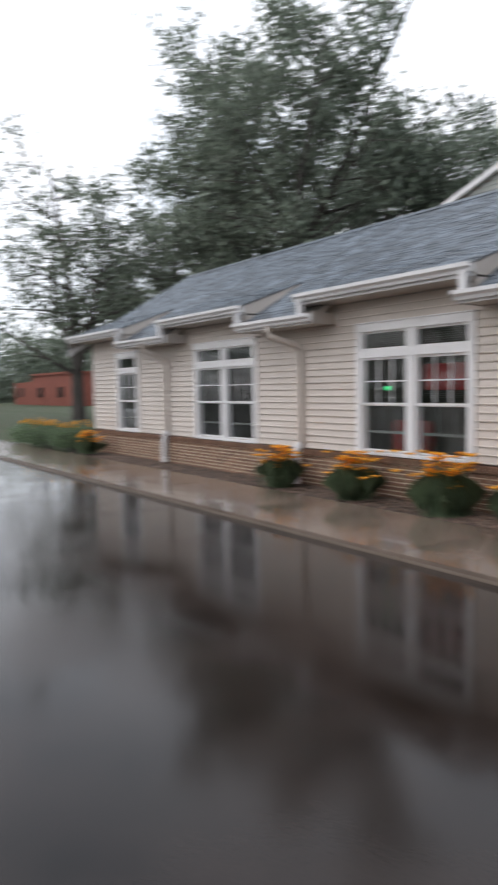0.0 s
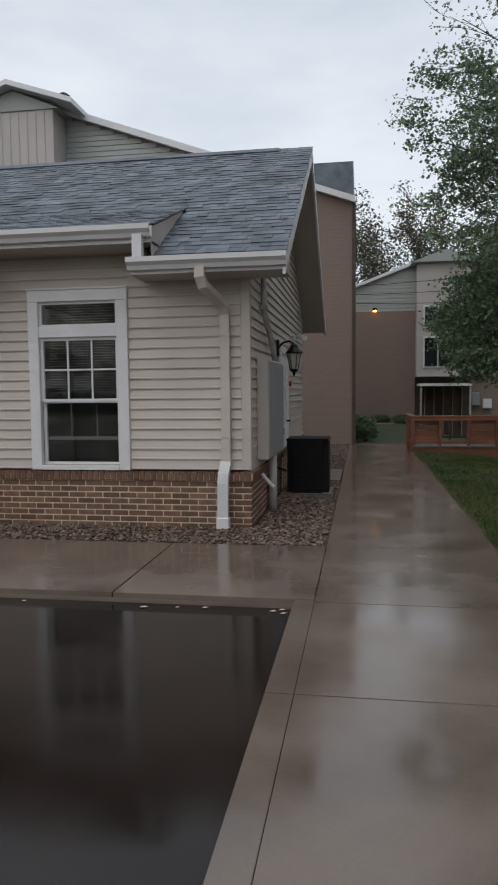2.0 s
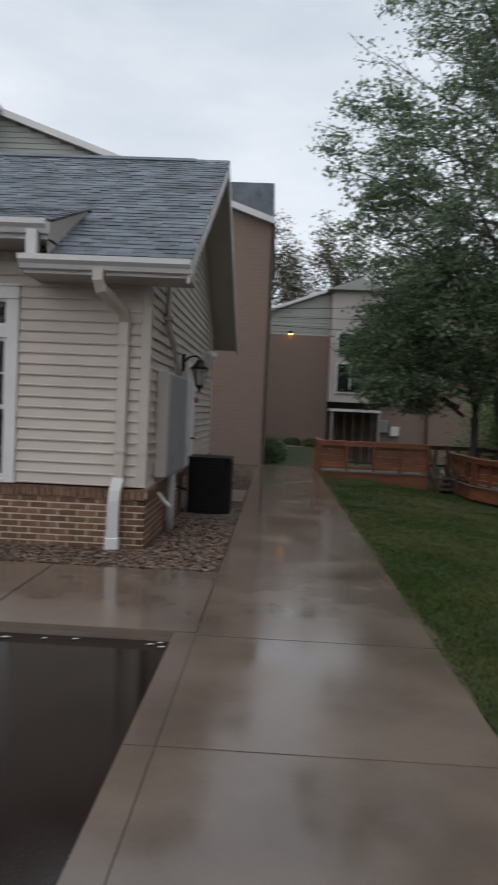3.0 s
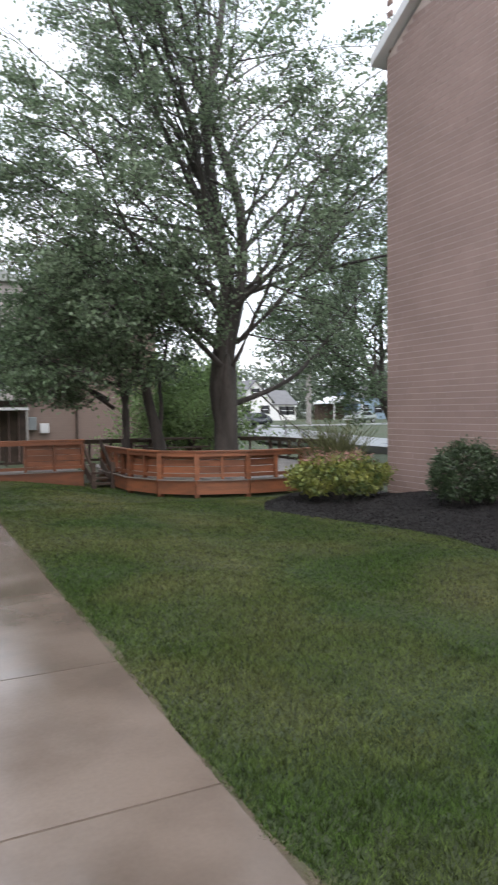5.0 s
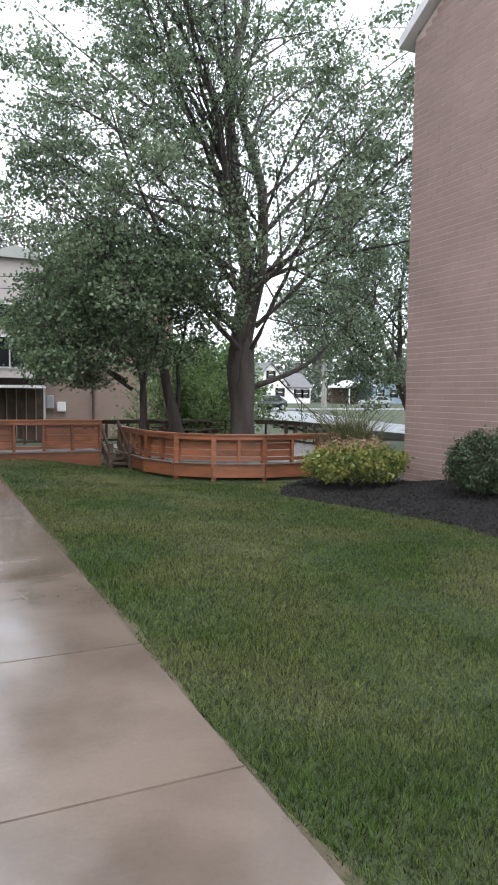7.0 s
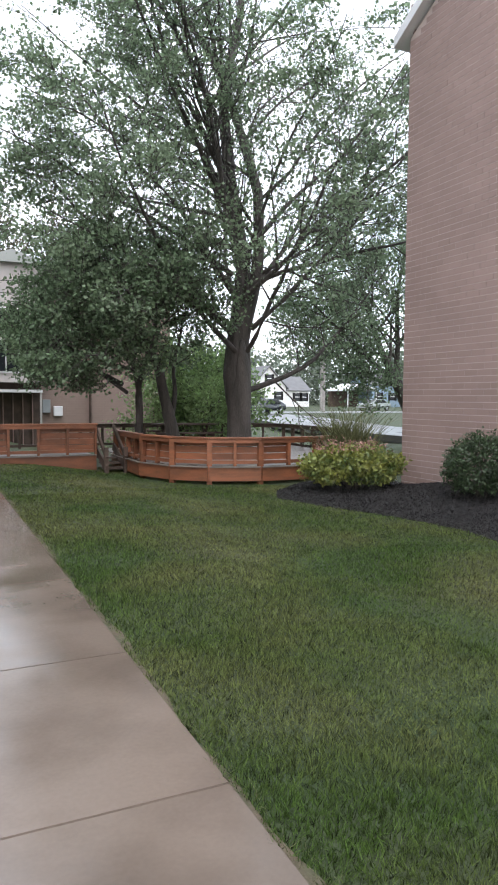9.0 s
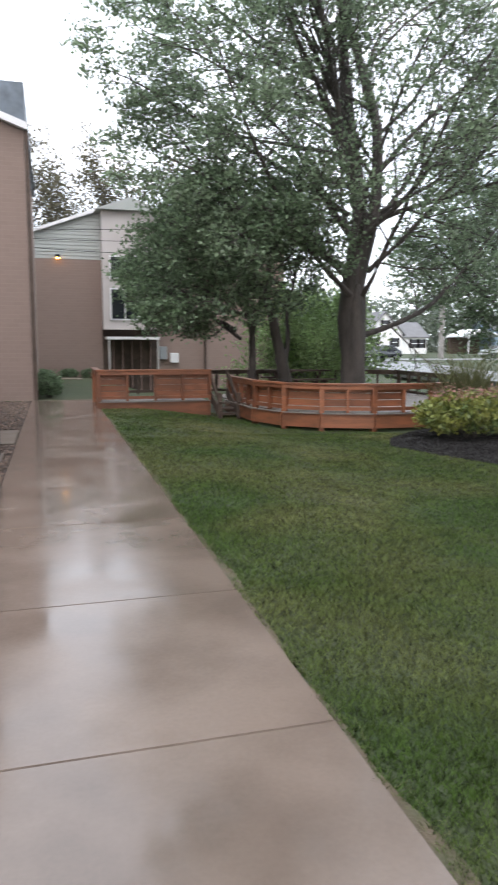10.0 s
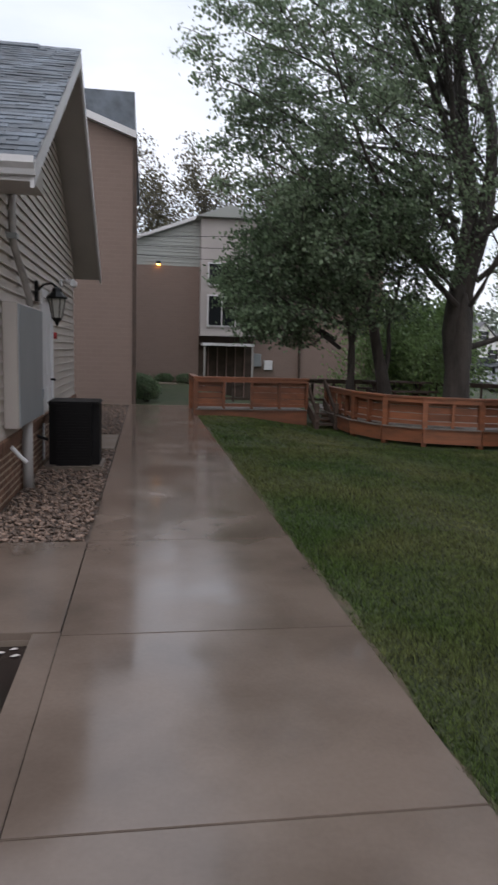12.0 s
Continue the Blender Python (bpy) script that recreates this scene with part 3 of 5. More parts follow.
for xa, xb in HIGH:
    bm = bmesh.new()
    prism(bm, [(SH_Y, SH_Z - 0.01), (SH_YT, SH_Z + SH_S * (SH_YT - SH_Y) - 0.01), (0.2, roof_z(0.2) - 0.05), (SH_Y, SH_Z - 0.1)], "x", xa + 0.02, xb - 0.02)
    part("shed_deck", bm, M_SIDING, roof)
    for xc in (xa, xb - 0.014):
        bm = bmesh.new()
        prism(bm, [(SH_Y, SH_Z - 0.005), (SH_YT, roof_z(SH_YT) + 0.005), (SH_Y + 0.05, roof_z(SH_Y + 0.05) + 0.01)], "x", xc, xc + 0.014)
        part("cheek", bm, M_SIDING, roof, "beige triangular cheek of the raised eave")
    bm = bmesh.new()
    box(bm, xa, xb, SH_Y + 0.005, 0.05, 3.03, 3.055)
    part("soffit", bm, M_SOFFIT, roof)
    bm = bmesh.new()
    box(bm, xa, xb, SH_Y - 0.012, SH_Y + 0.004, 3.03, 3.19)
    part("fascia", bm, M_GUTTER, roof)
    k_gutter("gutter", xa - 0.015, xb + 0.015, SH_Y - 0.012, 3.2, roof)
# short spouts from the upper gutters down to the lower ones
for x in (-1.06, -4.46, -7.66, -9.46, -12.48, -14.68):
    bm = bmesh.new()
    tube(bm, [(x, EAVE_Y - 0.07, 3.1), (x, EAVE_Y - 0.07, 2.84)], 0, flat=(0.1, 0.08))
    part("short_spout", bm, M_TRIM, roof)
# downspouts
for x, xw in ((-0.42, -0.27), (-3.85, -3.6), (-8.56, -8.34), (-13.4, -13.24)):
    d = thing("downspout", xw, -0.05, 0.0, "beige metal downspout strapped to the wall", "downspout", "downspouts")
    bm = bmesh.new()
    tube(bm, [(x, EAVE_Y - 0.06, 2.76), (x, EAVE_Y - 0.06, 2.66), (x + 0.02, EAVE_Y - 0.02, 2.58), (xw, -0.12, 2.42), (xw, -0.045, 2.33), (xw, -0.045, 0.74), (xw, -0.06, 0.70)], 0, flat=(0.1, 0.075))
    part("pipe", bm, M_SIDING, d)
    bm = bmesh.new()
    tube(bm, [(xw, -0.052, 0.72), (xw - 0.02, -0.10, 0.60), (xw - 0.025, -0.115, 0.5), (xw - 0.03, -0.115, 0.13)], 0, flat=(0.115, 0.085))
    part("lower_pipe", bm, M_GUTTER, d)
    bm = bmesh.new()
    box(bm, xw - 0.1, xw + 0.04, -0.17, -0.06, 0.0, 0.13)
    soften(bm, 0.01)
    part("drain_adapter", bm, M_TRIM, d, "white drain adapter")
    for z in (1.0, 2.1):
        bm = bmesh.new()
        box(bm, xw - 0.06, xw + 0.06, -0.09, 0.012, z, z + 0.025)
        part("strap", bm, M_SIDING, d)

# ---------------------------------------------------------------- buildings round about
tall = thing("apartment_building", -9, 12.46, 0, "tall taupe brick apartment building with sided gable and pale bay", "building")
bm = bmesh.new()
TX0, TX1, TPX, TPZ, TEZ = -18.7, 0.92, -8.9, 10.35, 6.86
prism(bm, [(TX0, -0.6), (TX1, -0.6), (TX1, TEZ), (TPX, TPZ), (TX0, TEZ)], "y", 12.48, 21)
part("wall", bm, M_TAUPE_W, tall, "taupe brick wall")
def lap_siding(parent, x0, x1, y, z0, z1, left=None, right=None):
    """Grey lap siding, a board a course; left and right give the edges at a height."""
    z = z0
    while z < z1 - 0.05:
        a = x0 if left is None else max(x0, left(z + 0.15))
        b = x1 if right is None else min(x1, right(z + 0.15))
        if b - a > 0.2:
            bm = bmesh.new()
            prism(bm, [(y, z), (y - 0.03, z + 0.005), (y - 0.01, z + 0.15), (y, z + 0.15)], "x", a, b)
            part("siding_board", bm, M_GREYSIDE, parent)
        z += 0.15


rake_s = (TPZ - TEZ) / (TX1 - TPX)
lap_siding(tall, TX0, TX1, 12.48, 7.35, TPZ - 0.2, lambda z: TPX - (TPZ - 0.15 - z) / rake_s, lambda z: TPX + (TPZ - 0.15 - z) / rake_s)
for s in (1, -1):
    bm = bmesh.new()
    xe = TX1 + 0.1 if s == 1 else TX0 - 0.1
    prism(bm, [(xe, TEZ - 0.03), (TPX, TPZ), (TPX, TPZ - 0.2), (xe, TEZ - 0.2)], "y", 12.25, 12.43)
    part("rake_board", bm, M_TRIM, tall, "white rake board")
bm = bmesh.new()
prism(bm, [(TX1 + 0.1, TEZ), (TPX, TPZ + 0.02), (TX0 - 0.1, TEZ), (TX0 - 0.1, TEZ - 0.1), (TPX, TPZ - 0.1), (TX1 + 0.1, TEZ - 0.1)], "y", 12.431, 21.2)
part("roof", bm, M_SHINGLES, tall)
bm = bmesh.new()
box(bm, -2.2, TX1 + 0.04, 12.7, 20, TEZ - 0.3, 7.9)
part("mansard_roof", bm, M_SHINGLES, tall, "grey shingled upper roof")
bm = bmesh.new()
tube(bm, [(TX1 + 0.06, 12.4, 6.7), (TX1 + 0.06, 12.4, 0.0)], 0, flat=(0.1, 0.08))
part("downspout", bm, M_OLDWOOD, tall, "dark brown downspout")
bm = bmesh.new()
box(bm, -10.03, -7.4, 11.6, 12.44, 4.0, 9.5)
part("bay", bm, M_PANEL, tall, "pale panelled bay")
for i in range(11):
    bm = bmesh.new()
    box(bm, -10.02 + i * 0.26 - 0.02, -10.02 + i * 0.26 + 0.02, 11.575, 11.6, 4.0, 9.48)
    part("batten", bm, M_PANEL, tall)
bm = bmesh.new()
prism(bm, [(-10.55, 9.62), (-8.6, 10.24), (-6.7, 9.62), (-6.7, 9.48), (-8.6, 10.1), (-10.55, 9.48)], "y", 11.2, 15)
part("bay_roof", bm, M_TRIM, tall)
bm = bmesh.new()
prism(bm, [(-10.1, 9.5), (-8.6, 10.08), (-7.2, 9.5)], "y", 11.55, 12.4)
part("bay_gable", bm, M_GREYSIDE, tall)
bm = bmesh.new()
lathe(bm, [(0.12, -0.6), (0.12, 0.12), (0.2, 0.14), (0.2, 0.3), (0.1, 0.38)], (-7.5, 12.6, 9.95), 10)
part("roof_vent", bm, M_DARK, tall, "dark round roof vent")

east = thing("brick_building", 14, 0, 0, "tall pinkish-brown brick apartment building with white rake", "building")
bm = bmesh.new()
EX, EY = 9.77, 4.38
prism(bm, [(EY, -0.5), (EY, 8.2), (-3.5, 12.5), (-11.4, 8.2), (-11.4, -0.5)], "x", EX, 22)
part("wall", bm, M_TAUPE_M, east, "brown brick gable wall")
bm = bmesh.new()
prism(bm, [(EY + 0.25, 8.1), (-3.5, 12.65), (-11.65, 8.1), (-11.65, 8.3), (-3.5, 12.9), (EY + 0.25, 8.3)], "x", EX - 0.2, 22.2)
part("roof", bm, M_TRIM, east, "white-edged roof")


farb = thing("far_apartment_building", 5, 26, -0.5, "far brown brick apartment building with grey siding above", "building")
bm = bmesh.new()
box(bm, -6, 3.66, 26, 34, -1.4, 5.16)
part("wall", bm, M_TAUPE_W, farb)
bm = bmesh.new()
prism(bm, [(-6, 5.165), (3.66, 5.165), (3.66, 7.3), (0.77, 6.27), (-2.0, 5.3)], "y", 26.04, 34)
part("upper_wall", bm, M_GREYSIDE, farb)
lap_siding(farb, -3, 3.66, 26.04, 5.17, 7.3, lambda z: 0.77 + (z - 6.2) / 0.355)
bm = bmesh.new()
prism(bm, [(-3, 4.98), (3.62, 7.42), (3.62, 7.28), (-3, 4.84)], "y", 25.8, 26.0)
part("rake_board", bm, M_TRIM, farb, "white rake board")
bm = bmesh.new()
prism(bm, [(-3, 5.0), (3.62, 7.44), (8, 7.44), (8, 7.3), (3.62, 7.3), (-3, 4.86)], "y", 26.05, 34)
part("roof", bm, M_FARROOF, farb)
bm = bmesh.new()
box(bm, 3.66, 6.2, 25.2, 34, 2.1, 7.2)
part("bay", bm, M_PANEL, farb, "pale panelled bay")
bm = bmesh.new()
prism(bm, [(3.4, 7.2), (4.9, 7.75), (6.4, 7.2)], "y", 24.9, 34)
part("bay_roof", bm, M_GREYSIDE, farb)
for z0, z1 in ((2.5, 3.9), (4.3, 5.3)):
    win = bmesh.new()
    box(win, 3.95, 5.25, 25.12, 25.2, z0, z1)
    wob = part("window", win, M_TRIM, farb, "white-framed window")
    for a, b in ((4.02, 4.57), (4.63, 5.18)):
        bm = bmesh.new()
        box(bm, a, b, 25.1, 25.13, z0 + 0.07, z1 - 0.07)
        part("pane", bm, M_CARGLASS, wob)
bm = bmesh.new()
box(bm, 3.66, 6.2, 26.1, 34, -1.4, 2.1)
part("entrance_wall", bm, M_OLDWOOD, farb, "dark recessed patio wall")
for i in range(5):
    bm = bmesh.new()
    box(bm, 4.1 + i * 0.42, 4.14 + i * 0.42, 26.0, 26.1, -1.0, 1.6)
    part("door_stile", bm, M_TAUPE, farb)
bm = bmesh.new()
box(bm, 3.75, 6.05, 24.7, 26.1, 1.66, 1.78)
part("canopy", bm, M_TRIM, farb, "white flat canopy over the patio door")
for x in (3.8, 5.95):
    bm = bmesh.new()
    box(bm, x, x + 0.08, 24.75, 24.83, -1.2, 1.66)
    part("canopy_post", bm, M_PIPE, farb)
bm = bmesh.new()
box(bm, 6.2, 12.4, 26.3, 34, -1.4, 6.0)
part("wing_wall", bm, M_TAUPE_W, farb)
for x0, x1, z0, z1, m_ in ((6.25, 6.6, 0.75, 1.35, M_BOX), (6.75, 7.15, 0.6, 1.05, M_TRIM), (8.4, 8.48, -0.6, 5.5, M_OLDWOOD)):
    bm = bmesh.new()
    box(bm, x0, x1, 26.1, 26.3, z0, z1)
    soften(bm, 0.02)
    part("meter_box" if x1 - x0 > 0.2 else "downspout", bm, m_, farb)
fl = thing("wall_floodlight", 1.8, 25.95, 5.2, "small lit orange floodlight on the far brick wall", "lamp")
bm = bmesh.new()
box(bm, 1.7, 1.9, 25.82, 26.0, 5.22, 5.34)
soften(bm, 0.02)
part("housing", bm, M_DARK, fl)
bm = bmesh.new()
box(bm, 1.72, 1.88, 25.84, 25.94, 5.16, 5.22)
soften(bm, 0.02)
part("bulb", bm, M_LAMPGLOW, fl, "glowing orange bulb")
for k in range(3):
    bm = bmesh.new()
    pts = [(-2 + 0.9 * i, 24.5 - 0.02 * k, 5.55 + 0.28 * k - 0.05 * math.sin(i / 8 * math.pi) + 0.03 * i * (k - 1)) for i in range(9)]
    tube(bm, pts, 0.012, 4)
    tagged(part("overhead_cable", bm, M_DARK, None), "thin black overhead cable", "cable", "overhead cables")


# ---------------------------------------------------------------- timber deck
def beam(bm, a, b, w, z0, z1):
    """A board between two plan points, w thick, centred on the line."""
    a, b = Vector(a), Vector(b)
    d = (b - a).normalized()
    n = Vector((-d.y, d.x)) * w / 2
    c = [a + n, b + n, b - n, a - n]
    prism(bm, [(p.x, p.y) for p in c], "z", z0, z1)


def rail_run(parent, pts, zf, zt, zb, mat_=None, panel=(0.125, 0.0), openings=()):
    mat_ = mat_ or M_WOOD
    for s, (p, q) in enumerate(zip(pts, pts[1:])):
        p, q = Vector(p), Vector(q)
        d = (q - p).normalized()
        L = (q - p).length
        bm = bmesh.new()
        beam(bm, p - d * 0.04, q + d * 0.04, 0.15, zt - 0.04, zt)
        soften(bm, 0.005)
        part("top_rail", bm, mat_, parent)
        bm = bmesh.new()
        beam(bm, p, q, 0.11, zt - 0.12, zt - 0.042)
        part("sub_rail", bm, mat_, parent)
        bm = bmesh.new()
        beam(bm, p, q, 0.05, zf + 0.045, zf + 0.115)
        part("bottom_rail", bm, mat_, parent)
        k = max(1, round(L / 0.62))
        for i in range(k + (s == len(pts) - 2)):
            c = p + d * (L * i / k)
            wdt = 0.11 if i == 0 else 0.06
            bm = bmesh.new()
            beam(bm, c - d * wdt / 2, c + d * wdt / 2, 0.1, zb if i == 0 else zf, zt - 0.045)
            soften(bm, 0.004)
            part("post", bm, mat_, parent)
        if panel:
            for i in range(k):
                if (s, i) in openings:
                    continue
                inner = Vector((-d.y, d.x)) * 0.075
                z = zf + panel[0]
                while z + 0.12 < zt - 0.05:
                    bm = bmesh.new()
                    beam(bm, p + d * (L * i / k) + inner, p + d * (L * (i + 1) / k) + inner, 0.025, z, z + 0.135 - rnd.uniform(0.004, 0.014))
                    part("panel_board", bm, mat_, parent)
                    z += 0.14


def deck_floor(parent, x0, x1, y0, y1, z, inside):
    """Boards along x, cut where the plan ends."""
    y = y0
    while y < y1:
        xsamp = [x0 + 0.05 * i for i in range(int((x1 - x0) / 0.05) + 1)]
        xin = [x for x in xsamp if inside(x, y + 0.07)]
        if xin and xin[-1] - xin[0] > 0.2:
            bm = bmesh.new()
            box(bm, xin[0], xin[-1], y, y + 0.135, z - 0.035, z)
            part("floor_board", bm, M_BOARD, parent)
        y += 0.142


OCT = [(5.66, 10.4), (5.68, 8.1), (6.02, 7.1), (6.62, 6.55), (7.6, 6.2), (8.9, 6.2), (10.0, 6.7), (10.8, 7.65), (11.3, 9.2), (11.35, 12.2)]


def in_poly(x, y, poly):
    hit = False
    for (x0, y0), (x1, y1) in zip(poly, poly[1:] + poly[:1]):
        if (y0 > y) != (y1 > y) and x < (x1 - x0) * (y - y0) / (y1 - y0) + x0:
            hit = not hit
    return hit


deck = thing("octagonal_deck", 8.4, 8.5, -0.15, "stained reddish timber deck with panelled rail round the tree", "deck")
poly = OCT + [(5.62, 12.2)]
deck_floor(deck, 5.6, 11.4, 6.1, 12.2, 0.10, lambda x, y: in_poly(x, y, poly) and not (abs(x - 8.95) < 0.6 and abs(y - 10.2) < 0.6))
rail_run(deck, OCT[:8], 0.10, 0.69, -0.4, openings=((0, 1), (4, 1)))
for p, q in zip(OCT, OCT[1:]):
    bm = bmesh.new()
    v = (Vector(q) - Vector(p)).normalized()
    n = Vector((v.y, -v.x)) * 0.09
    beam(bm, Vector(p) + n, Vector(q) + n, 0.03, -0.2, 0.075)
    part("skirt_board", bm, M_WOOD, deck)
    bm = bmesh.new()
    beam(bm, Vector(p) + n * 1.3, Vector(q) + n * 1.3, 0.06, 0.078, 0.1)
    part("edge_board", bm, M_BOARD, deck, "pale grey deck edge board")
back_rail = thing("back_railing", 9, 12, 0, "dark weathered timber railing behind the tree", "railing")
rail_run(back_rail, [(11.25, 9.2), (11.3, 12.2), (9.2, 13.6), (5.4, 13.4), (2.6, 13.2)], 0.05, 0.72, -0.5, M_OLDWOOD, panel=None)

ramp = thing("ramp_deck", 3.7, 10.4, -0.2, "stained reddish timber ramp landing with panelled rail", "deck")
deck_floor(ramp, 2.45, 5.0, 9.85, 11.4, 0.14, lambda x, y: True)
rail_run(ramp, [(2.42, 9.82), (5.03, 9.82)], 0.14, 0.87, -0.3, panel=(0.1, 0.0), openings=((0, 1),))
rail_run(ramp, [(2.42, 11.5), (2.42, 9.9)], 0.14, 0.87, -0.3, panel=None)
bm = bmesh.new()
beam(bm, (2.42, 9.74), (5.03, 9.74), 0.03, -0.28, 0.115)
part("skirt_board", bm, M_WOOD, ramp)
bm = bmesh.new()
beam(bm, (2.42, 9.72), (5.03, 9.72), 0.06, 0.118, 0.14)
part("edge_board", bm, M_BOARD, ramp, "pale grey deck edge board")
stair = thing("deck_stair", 5.35, 9.6, -0.2, "dark weathered timber steps between the two decks", "stairs")
for i in range(3):
    bm = bmesh.new()
    box(bm, 5.1, 5.58, 9.2 + 0.28 * i, 9.5 + 0.28 * i, -0.17 + 0.1 * i, -0.13 + 0.1 * i)
    part("tread", bm, M_OLDWOOD, stair)
for x in (5.1, 5.55):
    bm = bmesh.new()
    tube(bm, [(x, 9.0, 0.1), (x, 10.2, 0.8)], 0, flat=(0.05, 0.1))
    part("hand_rail", bm, M_OLDWOOD, stair)
    bm = bmesh.new()
    tube(bm, [(x, 9.05, -0.25), (x, 9.05, 0.35)], 0, flat=(0.09, 0.09))
    part("post", bm, M_OLDWOOD, stair)
    bm = bmesh.new()
    tube(bm, [(x, 9.0, -0.15), (x, 10.2, 0.3)], 0, flat=(0.04, 0.2))
    part("stringer", bm, M_OLDWOOD, stair)

table = thing("picnic_table", 8.0, 12.4, 0.1, "dark weathered timber picnic table on the deck", "table")
for i in range(5):
    bm = bmesh.new()
    box(bm, 7.2, 8.9, 11.7 + 0.15 * i, 11.84 + 0.15 * i, 0.72, 0.76)
    part("top_board", bm, M_OLDWOOD, table)
for y in (11.35, 12.75):
    bm = bmesh.new()
    box(bm, 7.2, 8.9, y - 0.12, y + 0.12, 0.5, 0.54)
    part("bench_board", bm, M_OLDWOOD, table)
for x in (7.45, 8.65):
    for s in (1, -1):
        bm = bmesh.new()
        tube(bm, [(x, 12.05 - 0.55 * s, 0.0), (x, 12.05 + 0.25 * s, 0.72)], 0, flat=(0.05, 0.1))
        part("leg", bm, M_OLDWOOD, table)
    bm = bmesh.new()
    box(bm, x - 0.02, x + 0.02, 11.3, 12.8, 0.42, 0.5)
    part("brace", bm, M_OLDWOOD, table)


# ---------------------------------------------------------------- houses and road in the distance
def gable_house(name, x0, x1, y, depth, eave, ridge, wall, roofm, label, wins, face="y"):
    h = thing(name, (x0 + x1) / 2, y, 0, label, "house")
    bm = bmesh.new()
    if face == "y":
        prism(bm, [(x0, -0.2), (x1, -0.2), (x1, eave), ((x0 + x1) / 2, ridge), (x0, eave)], "y", y, y + depth)
    else:
        prism(bm, [(y, -0.2), (y + depth, -0.2), (y + depth, eave), (y + depth / 2, ridge), (y, eave)], "x", x0, x1)
    part("wall", bm, wall, h)
    for s in (0, 1):
        bm = bmesh.new()
        if face == "y":
            xe = x0 - 0.4 if s == 0 else x1 + 0.4
            k = (ridge - eave) / ((x1 - x0) / 2)
            prism(bm, [(xe, eave - 0.4 * k), ((x0 + x1) / 2, ridge + 0.02), ((x0 + x1) / 2, ridge + 0.22), (xe, eave - 0.4 * k + 0.2)], "y", y - 0.4, y + depth + 0.4)
        else:
            ye = y - 0.4 if s == 0 else y + depth + 0.4
            k = (ridge - eave) / (depth / 2)
            prism(bm, [(ye, eave - 0.4 * k), (y + depth / 2, ridge + 0.02), (y + depth / 2, ridge + 0.22), (ye, eave - 0.4 * k + 0.2)], "x", x0 - 0.3, x1 + 0.3)
        part("roof", bm, roofm, h)
    for wx, wz, ww, wh in wins:
        bm = bmesh.new()
        box(bm, wx - ww / 2, wx + ww / 2, y - 0.05, y + 0.02, wz, wz + wh)
        w = part("window", bm, M_CARGLASS, h)
        for s in (-1, 1):
            bm = bmesh.new()
            box(bm, wx + s * (ww / 2 + 0.22) - 0.2, wx + s * (ww / 2 + 0.22) + 0.2, y - 0.08, y, wz - 0.05, wz + wh + 0.05)
            part("shutter", bm, M_DARK, w, "dark shutter")
        bm = bmesh.new()
        box(bm, wx - ww / 2, wx + ww / 2, y - 0.07, y - 0.04, wz + wh / 2 - 0.05, wz + wh / 2 + 0.05)
        part("sash_bar", bm, M_TRIM, w)
    return h


gable_house("white_house", 51.4, 58.0, 100, 9, 3.4, 6.8, M_WHITEHOUSE, M_FARROOF, "white clapboard house with steep gable and dark shutters", [(54.8, 4.2, 0.9, 1.3), (53.0, 1.2, 0.9, 1.4), (56.6, 1.2, 0.9, 1.4)])
gable_house("house_wing", 58.2, 63.2, 101, 8, 2.9, 5.2, M_WHITEHOUSE, M_FARROOF, "low white house wing with grey roof", [(60.8, 1.0, 1.0, 1.4), (62.2, 1.0, 0.8, 1.4)], face="x")
gable_house("blue_house", 74.5, 82, 98, 8, 4.0, 6.0, M_BLUEHOUSE, M_FARROOF, "pale blue clapboard house beside the road", [(76, 1.2, 1.0, 1.4), (79, 1.2, 1.0, 1.4)], face="x")
port = thing("carport", 71, 98, 0, "open carport with white roof beside the blue house", "carport")
bm = bmesh.new()
prism(bm, [(68, 3.0), (71.2, 4.2), (74.4, 3.0), (74.4, 2.8), (71.2, 4.0), (68, 2.8)], "y", 96, 103)
part("roof", bm, M_TRIM, port)
bm = bmesh.new()
box(bm, 68.3, 74.2, 102, 103, -0.2, 3.0)
part("back_wall", bm, M_OLDWOOD, port)
for x in (68.2, 74.1):
    bm = bmesh.new()
    box(bm, x, x + 0.15, 96.2, 96.35, -0.2, 2.9)
    part("post", bm, M_TRIM, port)
for x, y, h in ((41.5, 60, 8.5), (46, 68, 9.0)):
    pole = thing("utility_pole", x, y, -0.1, "grey weathered utility pole by the road", "pole")
    bm = bmesh.new()
    lathe(bm, [(0.2, -0.3), (0.18, 0.0), (0.14, h)], (x, y, 0), 10)
    part("shaft", bm, M_POLE, pole)
    bm = bmesh.new()
    box(bm, x - 1, x + 1, y - 0.06, y + 0.06, h - 0.8, h - 0.65)
    part("cross_arm", bm, M_POLE, pole)


